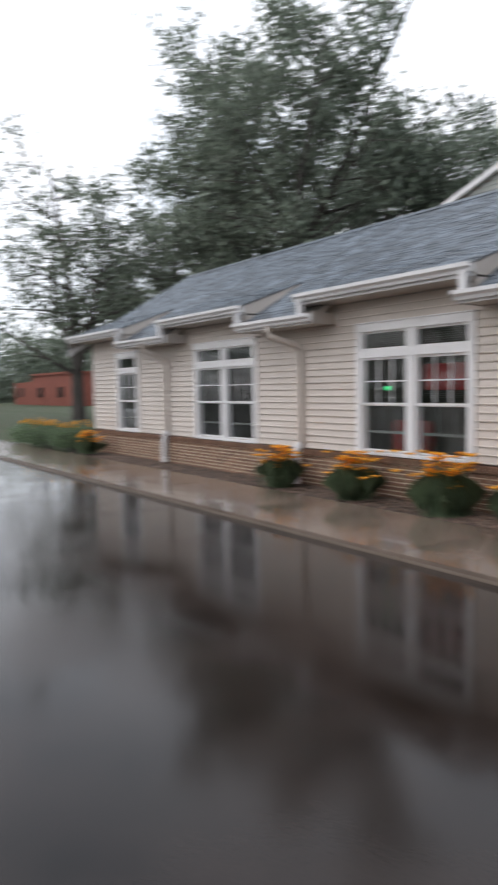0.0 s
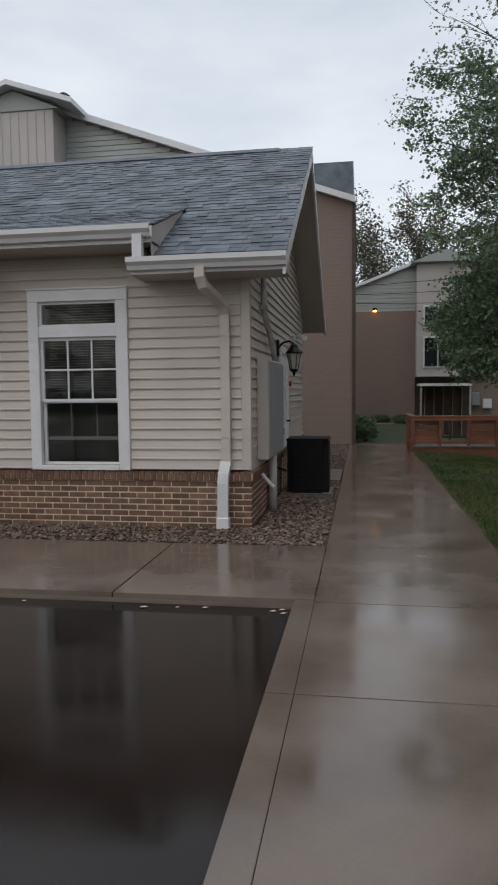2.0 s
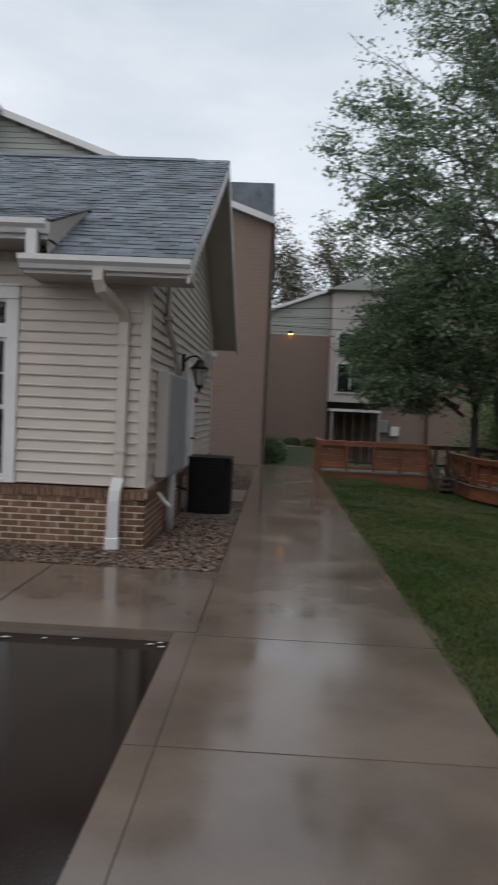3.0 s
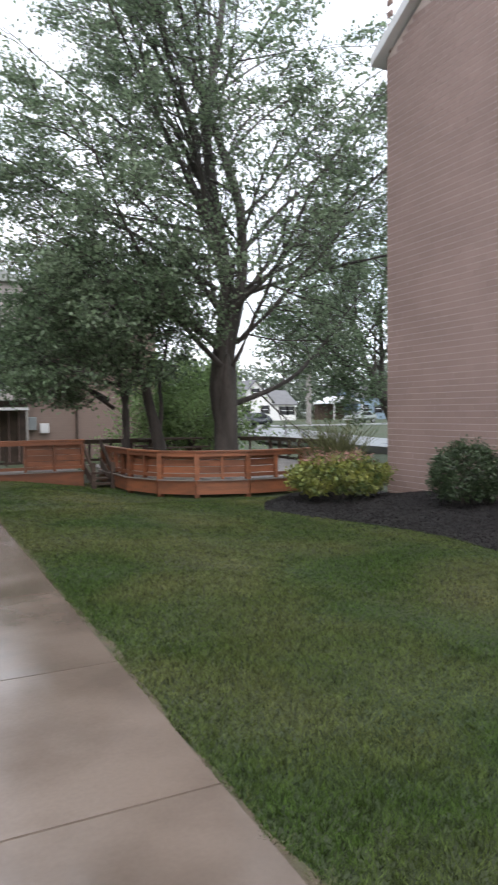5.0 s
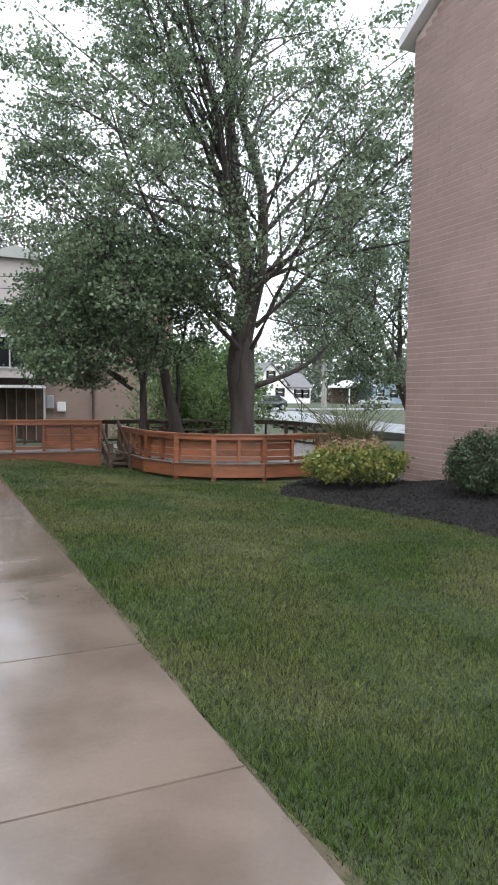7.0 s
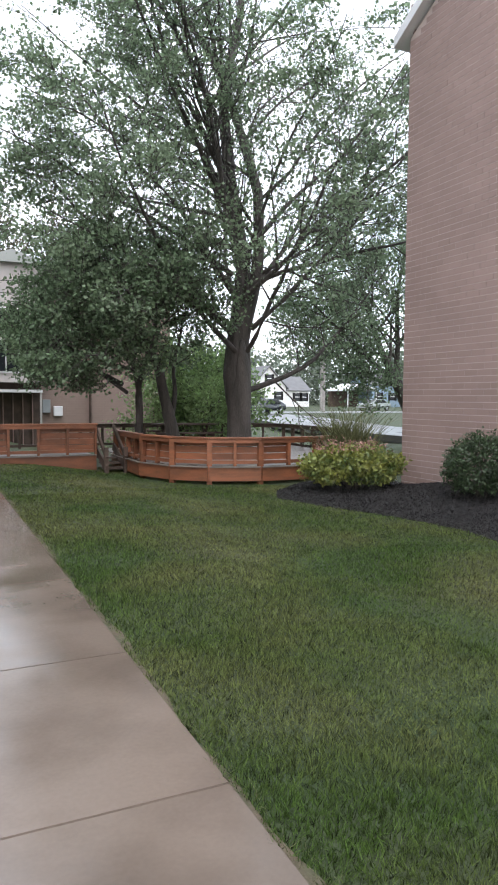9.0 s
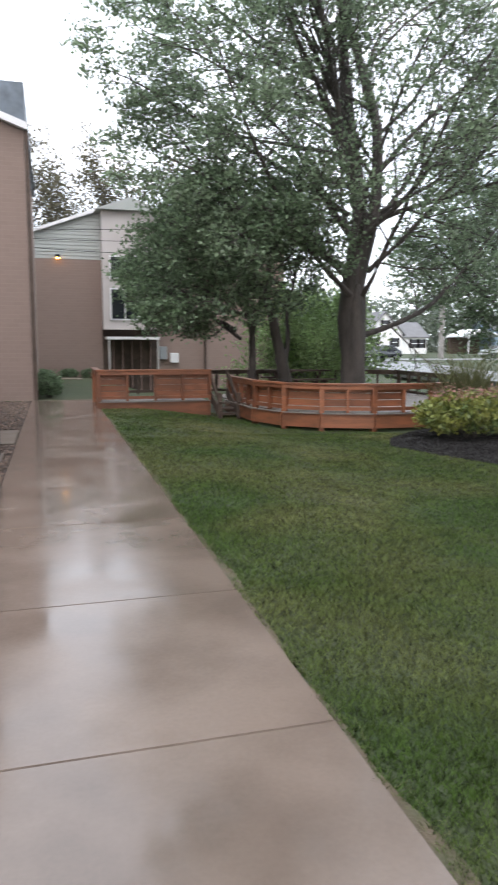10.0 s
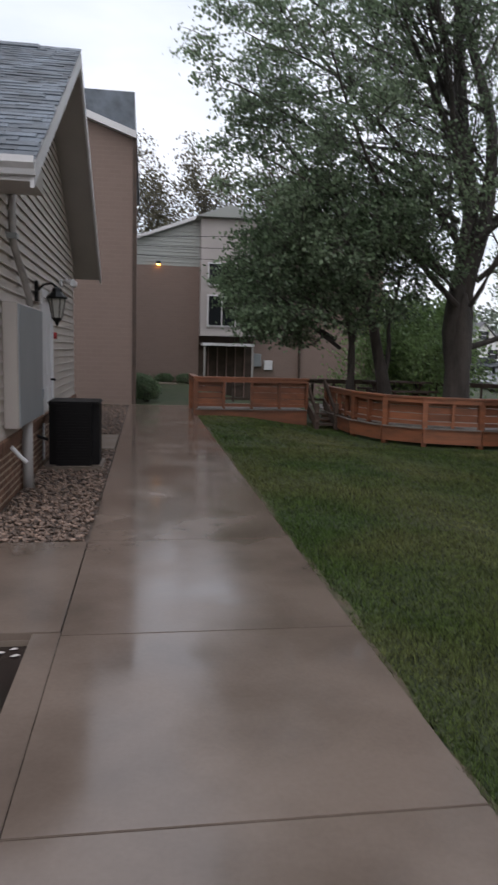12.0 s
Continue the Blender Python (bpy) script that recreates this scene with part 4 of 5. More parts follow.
def car(x, y, turn, paint, label, scale=1.0):
    c = thing("parked_car", 0, 0, 0, label, "car")
    body = bmesh.new()
    side = [(-2.2, 0.35), (-2.25, 0.75), (-1.9, 0.92), (-1.1, 0.98), (-0.5, 1.42), (0.9, 1.45), (1.6, 1.02), (2.15, 0.95), (2.25, 0.6), (2.2, 0.35)]
    prism(body, side, "y", -0.85, 0.85)
    bmesh.ops.bevel(body, geom=list(body.edges), offset=0.08, segments=2, affect="EDGES")
    part("body", body, paint, c, "", True)
    for a in (-1, 1):
        bm = bmesh.new()
        prism(bm, [(-0.95, 0.98), (-0.42, 1.36), (0.85, 1.38), (1.4, 1.02)], "y", a * 0.82, a * 0.87)
        part("side_window", bm, M_CARGLASS, c)
    bm = bmesh.new()
    prism(bm, [(-1.12, 1.0), (-0.55, 1.4), (-0.5, 1.38), (-1.05, 0.98)], "y", -0.7, 0.7)
    part("windscreen", bm, M_CARGLASS, c)
    bm = bmesh.new()
    box(bm, -2.32, -2.2, -0.75, 0.75, 0.42, 0.55)
    part("bumper", bm, M_TRIM, c, "bright bumper")
    for wx in (-1.35, 1.4):
        for s in (-1, 1):
            bm = bmesh.new()
            tube(bm, [(wx, s * 0.66, 0.33), (wx, s * 0.88, 0.33)], 0.33, 16)
            w = part("wheel", bm, M_TYRE, c)
            bm = bmesh.new()
            tube(bm, [(wx, s * 0.86, 0.33), (wx, s * 0.9, 0.33)], 0.2, 12)
            part("rim", bm, M_BOX, w)
    for s in (-1, 1):
        bm = bmesh.new()
        tube(bm, [(-2.2, s * 0.6, 0.72), (-2.28, s * 0.6, 0.72)], 0.1, 10)
        part("headlight", bm, M_TRIM, c)
    c.matrix_basis = pose(x, y, -0.02, 0, 0, turn)
    return c


car(30.3, 52.0, 25, M_CARDARK, "dark saloon car on the wet road")
car(52.5, 66.0, 10, M_CARGREY, "silver-green saloon car parked across the road")

# ---------------------------------------------------------------- plants
def limb(segs, tips, p, d, length, radius, depth, spec, keep=None):
    """Grow one limb by short steps; segs takes tapered pieces, tips the places where leaves sit."""
    steps = max(3, int(length / spec["step"]))
    pts, rads = [p.copy()], [radius]
    d = d.normalized()
    for i in range(steps):
        wob = Vector((rnd.gauss(0, 1), rnd.gauss(0, 1), rnd.gauss(0, 0.7))) * spec["wobble"]
        d = (d + wob + Vector((0, 0, spec["lift"][min(depth, len(spec["lift"]) - 1)]))).normalized()
        p = p + d * (length / steps)
        if keep and (depth or "first" in spec) and not keep(p):
            break
        pts.append(p.copy())
        rads.append(max(radius * (1 - 0.8 * (i + 1) / steps), 0.006))
    steps = len(pts) - 1
    if steps < 1:
        return
    if keep:
        rads = [max(radius * (1 - 0.85 * i / steps), 0.006) for i in range(steps + 1)]
    segs.append((pts, rads))
    if depth >= spec["leaf_from"]:
        for q in pts[1:]:
            tips.append(q)
    if depth >= spec["depth"]:
        return
    for k in range(spec["kids"][depth]):
        f = spec["bare"][depth] + (1 - spec["bare"][depth]) * (k + rnd.random()) / spec["kids"][depth]
        i = min(int(f * steps), steps - 1)
        q = pts[i].lerp(pts[i + 1], f * steps - i) if i + 1 < len(pts) else pts[-1]
        axis = (pts[i + 1] - pts[i]).normalized()
        side = axis.orthogonal().normalized()
        side.rotate(Matrix.Rotation(rnd.uniform(0, 2 * math.pi), 3, axis))
        ang = radians(rnd.uniform(*(spec["angle"] if depth or "first" not in spec else spec["first"])))
        nd = axis * math.cos(ang) + side * math.sin(ang)
        limb(segs, tips, q, nd, length * spec["ratio"][depth] * (1 - 0.45 * f) * rnd.uniform(0.8, 1.2), max(rads[i] * (0.36 if "first" in spec and not depth else 0.55), 0.008), depth + 1, spec, keep)


def tubes_mesh(name, segs, material):
    verts, faces = [], []
    for pts, rads in segs:
        sides = 10 if rads[0] > 0.12 else 6 if rads[0] > 0.03 else 4
        base = len(verts)
        for i, p in enumerate(pts):
            d = (pts[min(i + 1, len(pts) - 1)] - pts[max(i - 1, 0)]).normalized()
            u = d.orthogonal().normalized()
            w = d.cross(u)
            for j in range(sides):
                a = 2 * math.pi * j / sides
                rr = rads[i] * (1 + 0.1 * math.sin(3 * a + i) * (rads[i] > 0.1))
                verts.append(tuple(p + (u * math.cos(a) + w * math.sin(a)) * rr))
        for i in range(len(pts) - 1):
            for j in range(sides):
                a, b = base + i * sides + j, base + i * sides + (j + 1) % sides
                faces.append((a, b, b + sides, a + sides))
    return raw(name, verts, faces, material, True)


def leaves_mesh(name, tips, per, spread, size, material, slim=0.6, droop=0.0, layer=1.0):
    t = np.array([tuple(q) for q in tips], float)
    c = np.repeat(t, per, 0) + rng.normal(0, spread, (len(t) * per, 3)) * (1.15, 1.15, layer)
    k = len(c)
    u = rng.normal(0, 1, (k, 3))
    u[:, 2] -= droop
    u /= np.linalg.norm(u, axis=1, keepdims=True)
    v = np.cross(u, rng.normal(0, 1, (k, 3)))
    v /= np.linalg.norm(v, axis=1, keepdims=True)
    s = size * rng.uniform(0.6, 1.3, (k, 1))
    quad = np.stack([c - u * s * 0.5, c + v * s * slim * 0.5 - u * s * 0.05, c + u * s * 0.5, c - v * s * slim * 0.5 - u * s * 0.05], 1)
    return flat_mesh(name, quad, 4, material)


def tree(name, base, stems, spec, leaf, per, spread, size, label, trunk=None, mat_leaf=None, category="tree", slim=0.6, keep=None, layer=1.0, more=(), thin=None):
    """stems: (start offset, direction, length, radius)."""
    segs, tips = [], []
    b = Vector(base)
    if trunk:
        segs.append(([b + Vector(o) for o, _ in trunk], [r for _, r in trunk]))
    for o, d, l, r in stems:
        limb(segs, tips, b + Vector(o), Vector(d), l, r, 0, spec, keep)
    for own, (o, d, l, r) in more:
        limb(segs, tips, b + Vector(o), Vector(d), l, r, 0, own, keep)
    if thin:
        tips = [q for q in tips if rnd.random() < thin(q)]
    top = thing(name, *base, label, category)
    hang(new("trunk", tubes_mesh("trunk", segs, M_BARK)), top)
    hang(new("crown", leaves_mesh("crown", tips, per, spread, size, leaf, slim, 0.0, layer)), top)
    return top


def maple_crown(p):
    """The maple's broad cone, with an uneven edge."""
    dx, dy = p.x - 8.95, p.y - 10.2
    a = math.atan2(dy, dx)
    r = float(np.interp(p.z, (2.0, 3.2, 5.0, 7.5, 12.0, 15.0, 18.0), (3.4, 5.2, 6.4, 7.2, 7.4, 6.2, 2.5)))
    return math.hypot(dx, dy) < r * (0.93 + 0.09 * math.sin(7 * a + 2.1 * p.z) + 0.05 * math.sin(15 * a - 3.3 * p.z))


def maple_thin(p):
    """Leaf sprays sit on the outer twigs; the inner stems stay bare and one side is sparse."""
    k = 0.22 + 0.4 * min(1.0, math.hypot(p.x - 8.95, p.y - 10.2) / 4.5)
    return k * (0.75 if p.z > 6.5 and p.x > 9.3 else 0.8 if p.z > 10 else 1.0)


MAPLE = dict(step=0.6, wobble=0.10, lift=[0.05, 0.03, 0.0, 0.0], depth=3, leaf_from=2, kids=[13, 7, 3], bare=[0.15, 0.15, 0.2], ratio=[0.42, 0.5, 0.5], angle=(28, 62))
SUGAR = dict(step=0.55, wobble=0.085, lift=[0.03, 0.012, 0.0, -0.01], depth=3, leaf_from=2, kids=[26, 9, 3], bare=[0.15, 0.12, 0.15], ratio=[0.5, 0.42, 0.5], angle=(28, 62), first=(34, 66))
SIDE = dict(SUGAR, kids=[13, 7, 3], lift=[0.012, 0.0, 0.0, -0.01], ratio=[0.42, 0.5, 0.5], bare=[0.12, 0.12, 0.2], first=(30, 65))
tree("maple_tree", (8.95, 10.2, -0.3),
     [((-0.07, 0, 1.3), (-0.045, 0.02, 1), 16.0, 0.25), ((0.1, 0.03, 1.6), (0.13, 0.05, 1), 14.8, 0.2)],
     SUGAR, M_LEAF, 8, 0.13, 0.088, "large maple with grey trunk, spreading limbs and thin green leaves",
     trunk=[((0, 0, -0.2), 0.42), ((0, 0, 0.3), 0.35), ((-0.01, 0, 1.2), 0.31), ((0, 0, 2.1), 0.3), ((0.02, 0, 2.7), 0.22), ((0.03, 0.0, 3.3), 0.06)], keep=maple_crown, layer=0.4, slim=0.8, thin=maple_thin,
     more=[(dict(SIDE, lift=[0.045, 0.02, 0.0, 0.0]), ((0.24, 0.0, 2.0), (1.0, -0.1, 0.3), 6.5, 0.085)), (SIDE, ((-0.2, -0.1, 3.0), (-0.9, -0.25, 0.75), 7.2, 0.075)), (SIDE, ((-0.2, 0.1, 3.4), (-0.8, 0.3, 0.8), 7.2, 0.075)),
           (SIDE, ((-0.2, -0.1, 4.4), (-0.9, -0.1, 0.9), 7.2, 0.08)), (SIDE, ((-0.2, -0.1, 5.6), (-0.7, -0.5, 1.0), 7.2, 0.08)), (SIDE, ((-0.2, 0.0, 7.0), (-0.8, 0.0, 0.9), 7.0, 0.075)), (SIDE, ((-0.2, -0.1, 3.6), (-1.0, -0.35, 0.5), 7.0, 0.07)), (SIDE, ((-0.2, 0.1, 5.0), (-1.0, 0.2, 0.6), 7.2, 0.07)), (SIDE, ((-0.2, -0.1, 6.3), (-0.9, -0.6, 0.65), 7.2, 0.07)), (SIDE, ((-0.3, -0.1, 8.2), (-0.9, -0.25, 0.9), 7.0, 0.07)), (SIDE, ((-0.3, 0.0, 9.2), (-0.8, -0.5, 1.0), 6.5, 0.07)),
           (SIDE, ((0.1, -0.2, 3.0), (0.05, -0.9, 0.7), 7.5, 0.07)), (SIDE, ((0.3, 0.0, 3.6), (0.8, -0.4, 0.8), 7.0, 0.075)), (SIDE, ((0.4, 0.1, 4.6), (0.8, 0.3, 0.9), 7.0, 0.075)),
           (SIDE, ((0.5, 0.1, 6.0), (0.8, -0.1, 1.0), 7.5, 0.07)), (SIDE, ((0.0, -0.1, 4.2), (-0.3, -0.9, 0.8), 7.0, 0.06))])
SMALL = dict(step=0.35, wobble=0.12, lift=[0.0, 0.02, -0.02, 0.0], depth=3, leaf_from=2, kids=[13, 8, 3], bare=[0.2, 0.2, 0.1], ratio=[0.75, 0.5, 0.5], angle=(40, 85))


def low_crown(p):
    """The small trees' joined canopy over the deck."""
    return p.z > 1.9 + 0.27 * max(0.0, p.x - 5.2) + 0.3 * math.sin(2.3 * p.x + 1.7 * p.y) and p.z < 6.0 and 3.1 + 0.25 * abs(p.z - 3.4) < p.x < 8.4


for base, stems, lab, stock in (
        ((6.42, 11.0, -0.2), [((0, 0, 1.0), (-0.4, 0, 1), 4.0, 0.075), ((0.02, 0, 1.0), (0.08, 0, 1), 4.3, 0.09), ((-0.42, 0, 2.0), (-1, 0.05, 0.5), 3.0, 0.06), ((-0.3, 0, 1.8), (-0.8, -0.5, 0.55), 2.9, 0.05),
          ((0.08, 0, 2.2), (-0.7, 0.3, 0.7), 3.6, 0.05), ((-0.6, 0.1, 2.6), (-1, 0.3, 0.4), 2.5, 0.05)], "small dark-leaved tree with forked trunk behind the deck rail", [((0, 0, 0), 0.13), ((0, 0, 1.0), 0.105)]),
        ((7.42, 11.0, -0.2), [((-0.2, 0, 1.3), (-0.34, 0, 1), 4.6, 0.15), ((-0.1, 0, 1.2), (0.16, 0.1, 1), 3.8, 0.07), ((-0.5, 0, 2.4), (-0.8, -0.4, 0.6), 3.4, 0.06), ((-0.6, 0, 2.7), (-0.4, -0.8, 0.5), 3.0, 0.05)],
         "small dark-leaved leaning tree behind the deck rail", [((0, 0, 0), 0.21), ((-0.06, 0, 0.7), 0.18), ((-0.2, 0, 1.35), 0.155)])):
    tree("ornamental_tree", base, stems, SMALL, M_LEAF2, 8, 0.16, 0.088, lab, trunk=stock, keep=low_crown, layer=0.35, slim=0.8, thin=lambda q: 0.46)
tree("shade_tree", (19.1, 15.5, -0.3), [((-0.9, 0, 2.0), (-0.7, -0.1, 1), 7.0, 0.16), ((-0.6, 0, 1.6), (0.3, 0, 1), 6.5, 0.15), ((-0.8, 0, 2.0), (-0.1, 0.5, 1), 6.5, 0.13), ((-1.1, 0, 2.3), (-0.9, -0.4, 0.6), 5.5, 0.1), ((-1.1, 0, 2.3), (-1, 0.2, 0.25), 5.0, 0.08)],
     MAPLE, M_LEAF2, 5, 0.22, 0.12, "dark green tree behind the brick building", trunk=[((0, 0, -0.2), 0.3), ((-0.35, 0, 1), 0.25), ((-1.1, 0, 2.4), 0.2)])
BUSHY = dict(step=0.3, wobble=0.15, lift=[0.02, 0.0, 0.0], depth=2, leaf_from=0, kids=[9, 5], bare=[0.1, 0.1], ratio=[0.6, 0.5], angle=(30, 70))
tree("lilac_bush", (9.2, 14.4, -0.4), [((0.3 * math.cos(a), 0.3 * math.sin(a), 0), (0.4 * math.cos(a), 0.4 * math.sin(a), 1), 3.0, 0.04) for a in (0, 1, 2, 3, 4, 5, 6)], BUSHY, M_LEAF3, 16, 0.2, 0.12, "tall bright green bush behind the deck", category="bush")
TALLSPEC = dict(step=1.2, wobble=0.09, lift=[0.05, 0.0, 0.0], depth=2, leaf_from=1, kids=[13, 6], bare=[0.15, 0.15], ratio=[0.42, 0.5], angle=(35, 75))
for base, h, wide, lab in (((-28.6, 16, 0), 22, 0.2, "tall dark tree beyond the clubhouse"), ((-40, 15, 0), 17, 0.55, "broad open tree beyond the clubhouse"),
                           ((-37, 27, 0), 22, 0.08, "tall narrow tree beyond the clubhouse"), ((-34, 15, 0), 19, 0.35, "tall dark tree beyond the clubhouse"),
                           ((-22.9, 21.5, 0), 16, 0.05, "narrow dark tree beyond the clubhouse"), ((-42, 9, 0), 15, 0.5, "thin open tree beyond the clubhouse"), ((-50, 17, 0), 14, 0.6, "thin open tree beyond the clubhouse")):
    tree("roadside_tree", base, [((0, 0, 0.5), (0.02, 0, 1), h, 0.32), ((0, 0, 2.5), (-wide, 0.1, 1), h * 0.75, 0.2), ((0, 0, 2.5), (wide, -0.1, 1), h * 0.75, 0.2), ((0, 0, 3), (0, wide, 1), h * 0.7, 0.18)],
         TALLSPEC, M_NEEDLE, 13 if wide < 0.5 else 6 if wide < 0.6 else 4, 0.4, 0.34, lab, layer=0.5, trunk=[((0, 0, -0.2), 0.5), ((0, 0, 1), 0.4), ((0, 0, 3), 0.35)])
THIN = dict(step=1.2, wobble=0.07, lift=[0.08, 0.05, 0.03], depth=2, leaf_from=1, kids=[12, 6], bare=[0.2, 0.15], ratio=[0.45, 0.5], angle=(20, 45))
for base in ((-1, 45, 0), (4.5, 47, 0), (9, 46, 0), (13, 50, 0)):
    tree("budding_tree", base, [((0, 0, 2), (0.1, 0, 1), 12, 0.2), ((0, 0, 2), (-0.4, 0, 1), 11, 0.16), ((0, 0, 2), (0.45, 0.1, 1), 11, 0.16)], THIN, M_BUD, 7, 0.32, 0.24, "thinly leaved tree behind the far building", trunk=[((0, 0, -0.2), 0.35), ((0, 0, 2), 0.25)])


def bush(name, base, rx, ry, h, count, size, leaf, label, category="bush", flowers=None):
    """A rounded shrub: stems from the root and leaves through an uneven outline."""
    top = thing(name, *base, label, category)
    segs = []
    b = Vector(base)
    for _ in range(16):
        a, e = rnd.uniform(0, 6.28), rnd.uniform(0.2, 0.8)
        tip = b + Vector((rx * e * math.cos(a), ry * e * math.sin(a), h * rnd.uniform(0.6, 0.95)))
        segs.append(([b + Vector((0.05 * math.cos(a), 0.05 * math.sin(a), -0.05)), b.lerp(tip, 0.5) + Vector((0, 0, 0.05)), tip], [0.012, 0.009, 0.004]))
    hang(new("stems", tubes_mesh("stems", segs, M_BARK)), top)
    k = count
    th = rng.uniform(0, 2 * np.pi, k)
    ph = np.arccos(rng.uniform(-0.75, 1, k))
    rad = rng.uniform(0.55, 1, k) ** 0.5 * (1 + 0.14 * np.sin(5 * th + 2) * np.sin(4 * ph) + 0.09 * np.sin(11 * th - 1) * np.sin(9 * ph + 1) + rng.normal(0, 0.05, k))
    pts = np.stack([rad * np.sin(ph) * np.cos(th) * rx, rad * np.sin(ph) * np.sin(th) * ry, h * 0.52 + rad * np.cos(ph) * h * 0.5], 1) + np.array(base)
    pts = pts[pts[:, 2] > base[2] + 0.02]
    hang(new("foliage", leaves_mesh("foliage", pts, 1, 0.01, size, leaf, 0.6)), top)
    if flowers:
        m, n, s = flowers
        up = pts[np.argsort(-pts[:, 2] - 0.15 * rng.random(len(pts)))[: n * 3]][::3]
        hang(tagged(new("flower_heads", leaves_mesh("flower_heads", up + np.array((0, 0, 0.03)), 9, 0.03, s, m, 0.9)), "dusty pink flower heads", kind="stuff"), top)
    return top


bush("spirea_bush", (8.35, 3.95, -0.13), 0.98, 0.75, 0.78, 5200, 0.085, M_LEAFY, "yellow-green spirea bush with faded pink flower heads in mulch", flowers=(M_PINK, 90, 0.035))
bush("boxwood_bush", (9.08, 1.5, -0.06), 0.58, 0.56, 1.0, 9000, 0.05, M_BOXLEAF, "round clipped dark green bush by the brick wall")
grass_clump = thing("ornamental_grass", 9.3, 5.4, -0.13, "tall straw-green ornamental grass clump by the building corner", "grass clump")
k = 700
root = np.array((9.25, 5.4, -0.15)) + rng.normal(0, 0.12, (k, 3)) * (1.6, 1, 0)
lean = rng.normal(0, 0.28, (k, 3)) * (1.5, 1, 0)
hgt = rng.uniform(0.8, 1.75, (k, 1))
tip = root + lean * hgt + np.array((0, 0, 1)) * hgt
mid = root + lean * hgt * 0.35 + np.array((0, 0, 0.6)) * hgt
wv = rng.normal(0, 1, (k, 3)) * (1, 1, 0)
wv /= np.linalg.norm(wv, axis=1, keepdims=True) / 0.007
hang(new("blades", flat_mesh("blades", np.stack([root - wv, mid - wv, tip, mid + wv, root + wv], 1), 5, M_STRAW)), grass_clump)
tagged(grass_clump.children[0], kind="stuff")

for x, y, s in ((-3.55, -0.56, 0.92), (-4.72, -0.56, 1.12), (-6.45, -0.56, 0.98), (-8.25, -0.56, 0.95), (-16.7, -0.56, 0.85)):
    lily = thing("daylily_plant", x, y, 0.0, "clump of orange daylilies in bloom by the brick wall", "flower", "daylilies along the wall")
    k = 300
    root = np.array((x, y, 0.0)) + rng.normal(0, 0.1 * s, (k, 3)) * (1, 1, 0)
    ang = rng.uniform(0, 2 * np.pi, k)
    out = np.stack([np.cos(ang), np.sin(ang), 0 * ang], 1) * rng.uniform(0.05, 0.32, (k, 1)) * s
    hh = rng.uniform(0.2, 0.52, (k, 1)) * s
    midp = root + out * 0.55 + np.array((0, 0, 1)) * hh
    tipp = root + out * 1.3 + np.array((0, 0, 0.62)) * hh
    wv = np.stack([-np.sin(ang), np.cos(ang), 0 * ang], 1) * 0.011
    hang(new("leaves", flat_mesh("leaves", np.stack([root - wv, midp - wv, tipp, midp + wv, root + wv], 1), 5, M_LEAF2)), lily)
    n = 55
    c = np.array((x, y, 0.0)) + np.stack([rng.normal(0, 0.2 * s, n), rng.normal(0, 0.14 * s, n), rng.uniform(0.32, 0.72, n) * s], 1)
    petals = []
    for q in c:
        a0 = rng.uniform(0, 6.28)
        for j in range(6):
            a = a0 + j * math.pi / 3
            dv = np.array((math.cos(a), math.sin(a), 0.45)) * 0.095
            sv = np.array((-math.sin(a), math.cos(a), 0)) * 0.032
            petals.append([q, q + dv * 0.6 + sv, q + dv, q + dv * 0.6 - sv])
    hang(tagged(new("blossoms", flat_mesh("blossoms", np.array(petals), 4, M_LILY)), "bright orange blossoms"), lily)
    segs = [([Vector((x, y, 0)), Vector(tuple(q))], [0.005, 0.004]) for q in c]
    hang(new("flower_stem", tubes_mesh("flower_stem", segs, M_LEAF2)), lily)
for x, y in ((-20.2, -0.45), (-22.0, -0.4), (-18.6, -0.3)):
    bush("hedge_bush", (x, y, -0.1), 0.8, 0.7, 0.8, 2500, 0.08, M_LEAF2, "low green bush beyond the clubhouse", flowers=(M_LILY, 25, 0.05))

# mulch bed
bed = [(6.6, 3.5), (6.75, 2.8), (7.05, 1.9), (7.35, 1.0), (7.45, 0.2), (7.3, -1.2), (7.2, -6), (9.77, -6), (9.77, 4.4), (10.4, 6.0), (9.4, 5.9), (8.0, 5.2), (7.0, 4.3)]
def mulch_z(x, y):
    """The bed lies flat along the lawn and is heaped a little against the wall."""
    return -0.142 + 0.19 * step(7.7, 9.6, x) * step(-2.5, 1.2, y) * (1 - step(2.6, 4.3, y))


bm = bmesh.new()
prism(bm, bed, "z", -0.4, -0.142)
top = max(bm.faces, key=lambda f: f.calc_center_median().z)
bm.faces.remove(top)
cells = {}
for a in range(23):
    for b in range(60):
        x, y = 6.5 + 0.15 * a, -6.0 + 0.175 * b
        if in_poly(x, y, bed):
            cells[a, b] = bm.verts.new((x, y, mulch_z(x, y)))
for a, b in list(cells):
    ring = [cells.get(q) for q in ((a, b), (a + 1, b), (a + 1, b + 1), (a, b + 1))]
    if all(ring):
        bm.faces.new(ring)
lid = [bm.verts.new((x, y, -0.146)) for x, y in bed]
bm.faces.new(lid)
mulch_bed = tagged(part("mulch_bed", bm, M_MULCH, None), "black shredded mulch bed along the brick wall", "mulch bed", "", "structure")
k = 26000
c = np.stack([rng.uniform(6.6, 9.75, k), rng.uniform(-1.5, 5.2, k), np.full(k, 0.006)], 1)
c = c[np.array([in_poly(x, y, bed) for x, y, _ in c])]
c[:, 2] += [mulch_z(x, y) for x, y, _ in c]
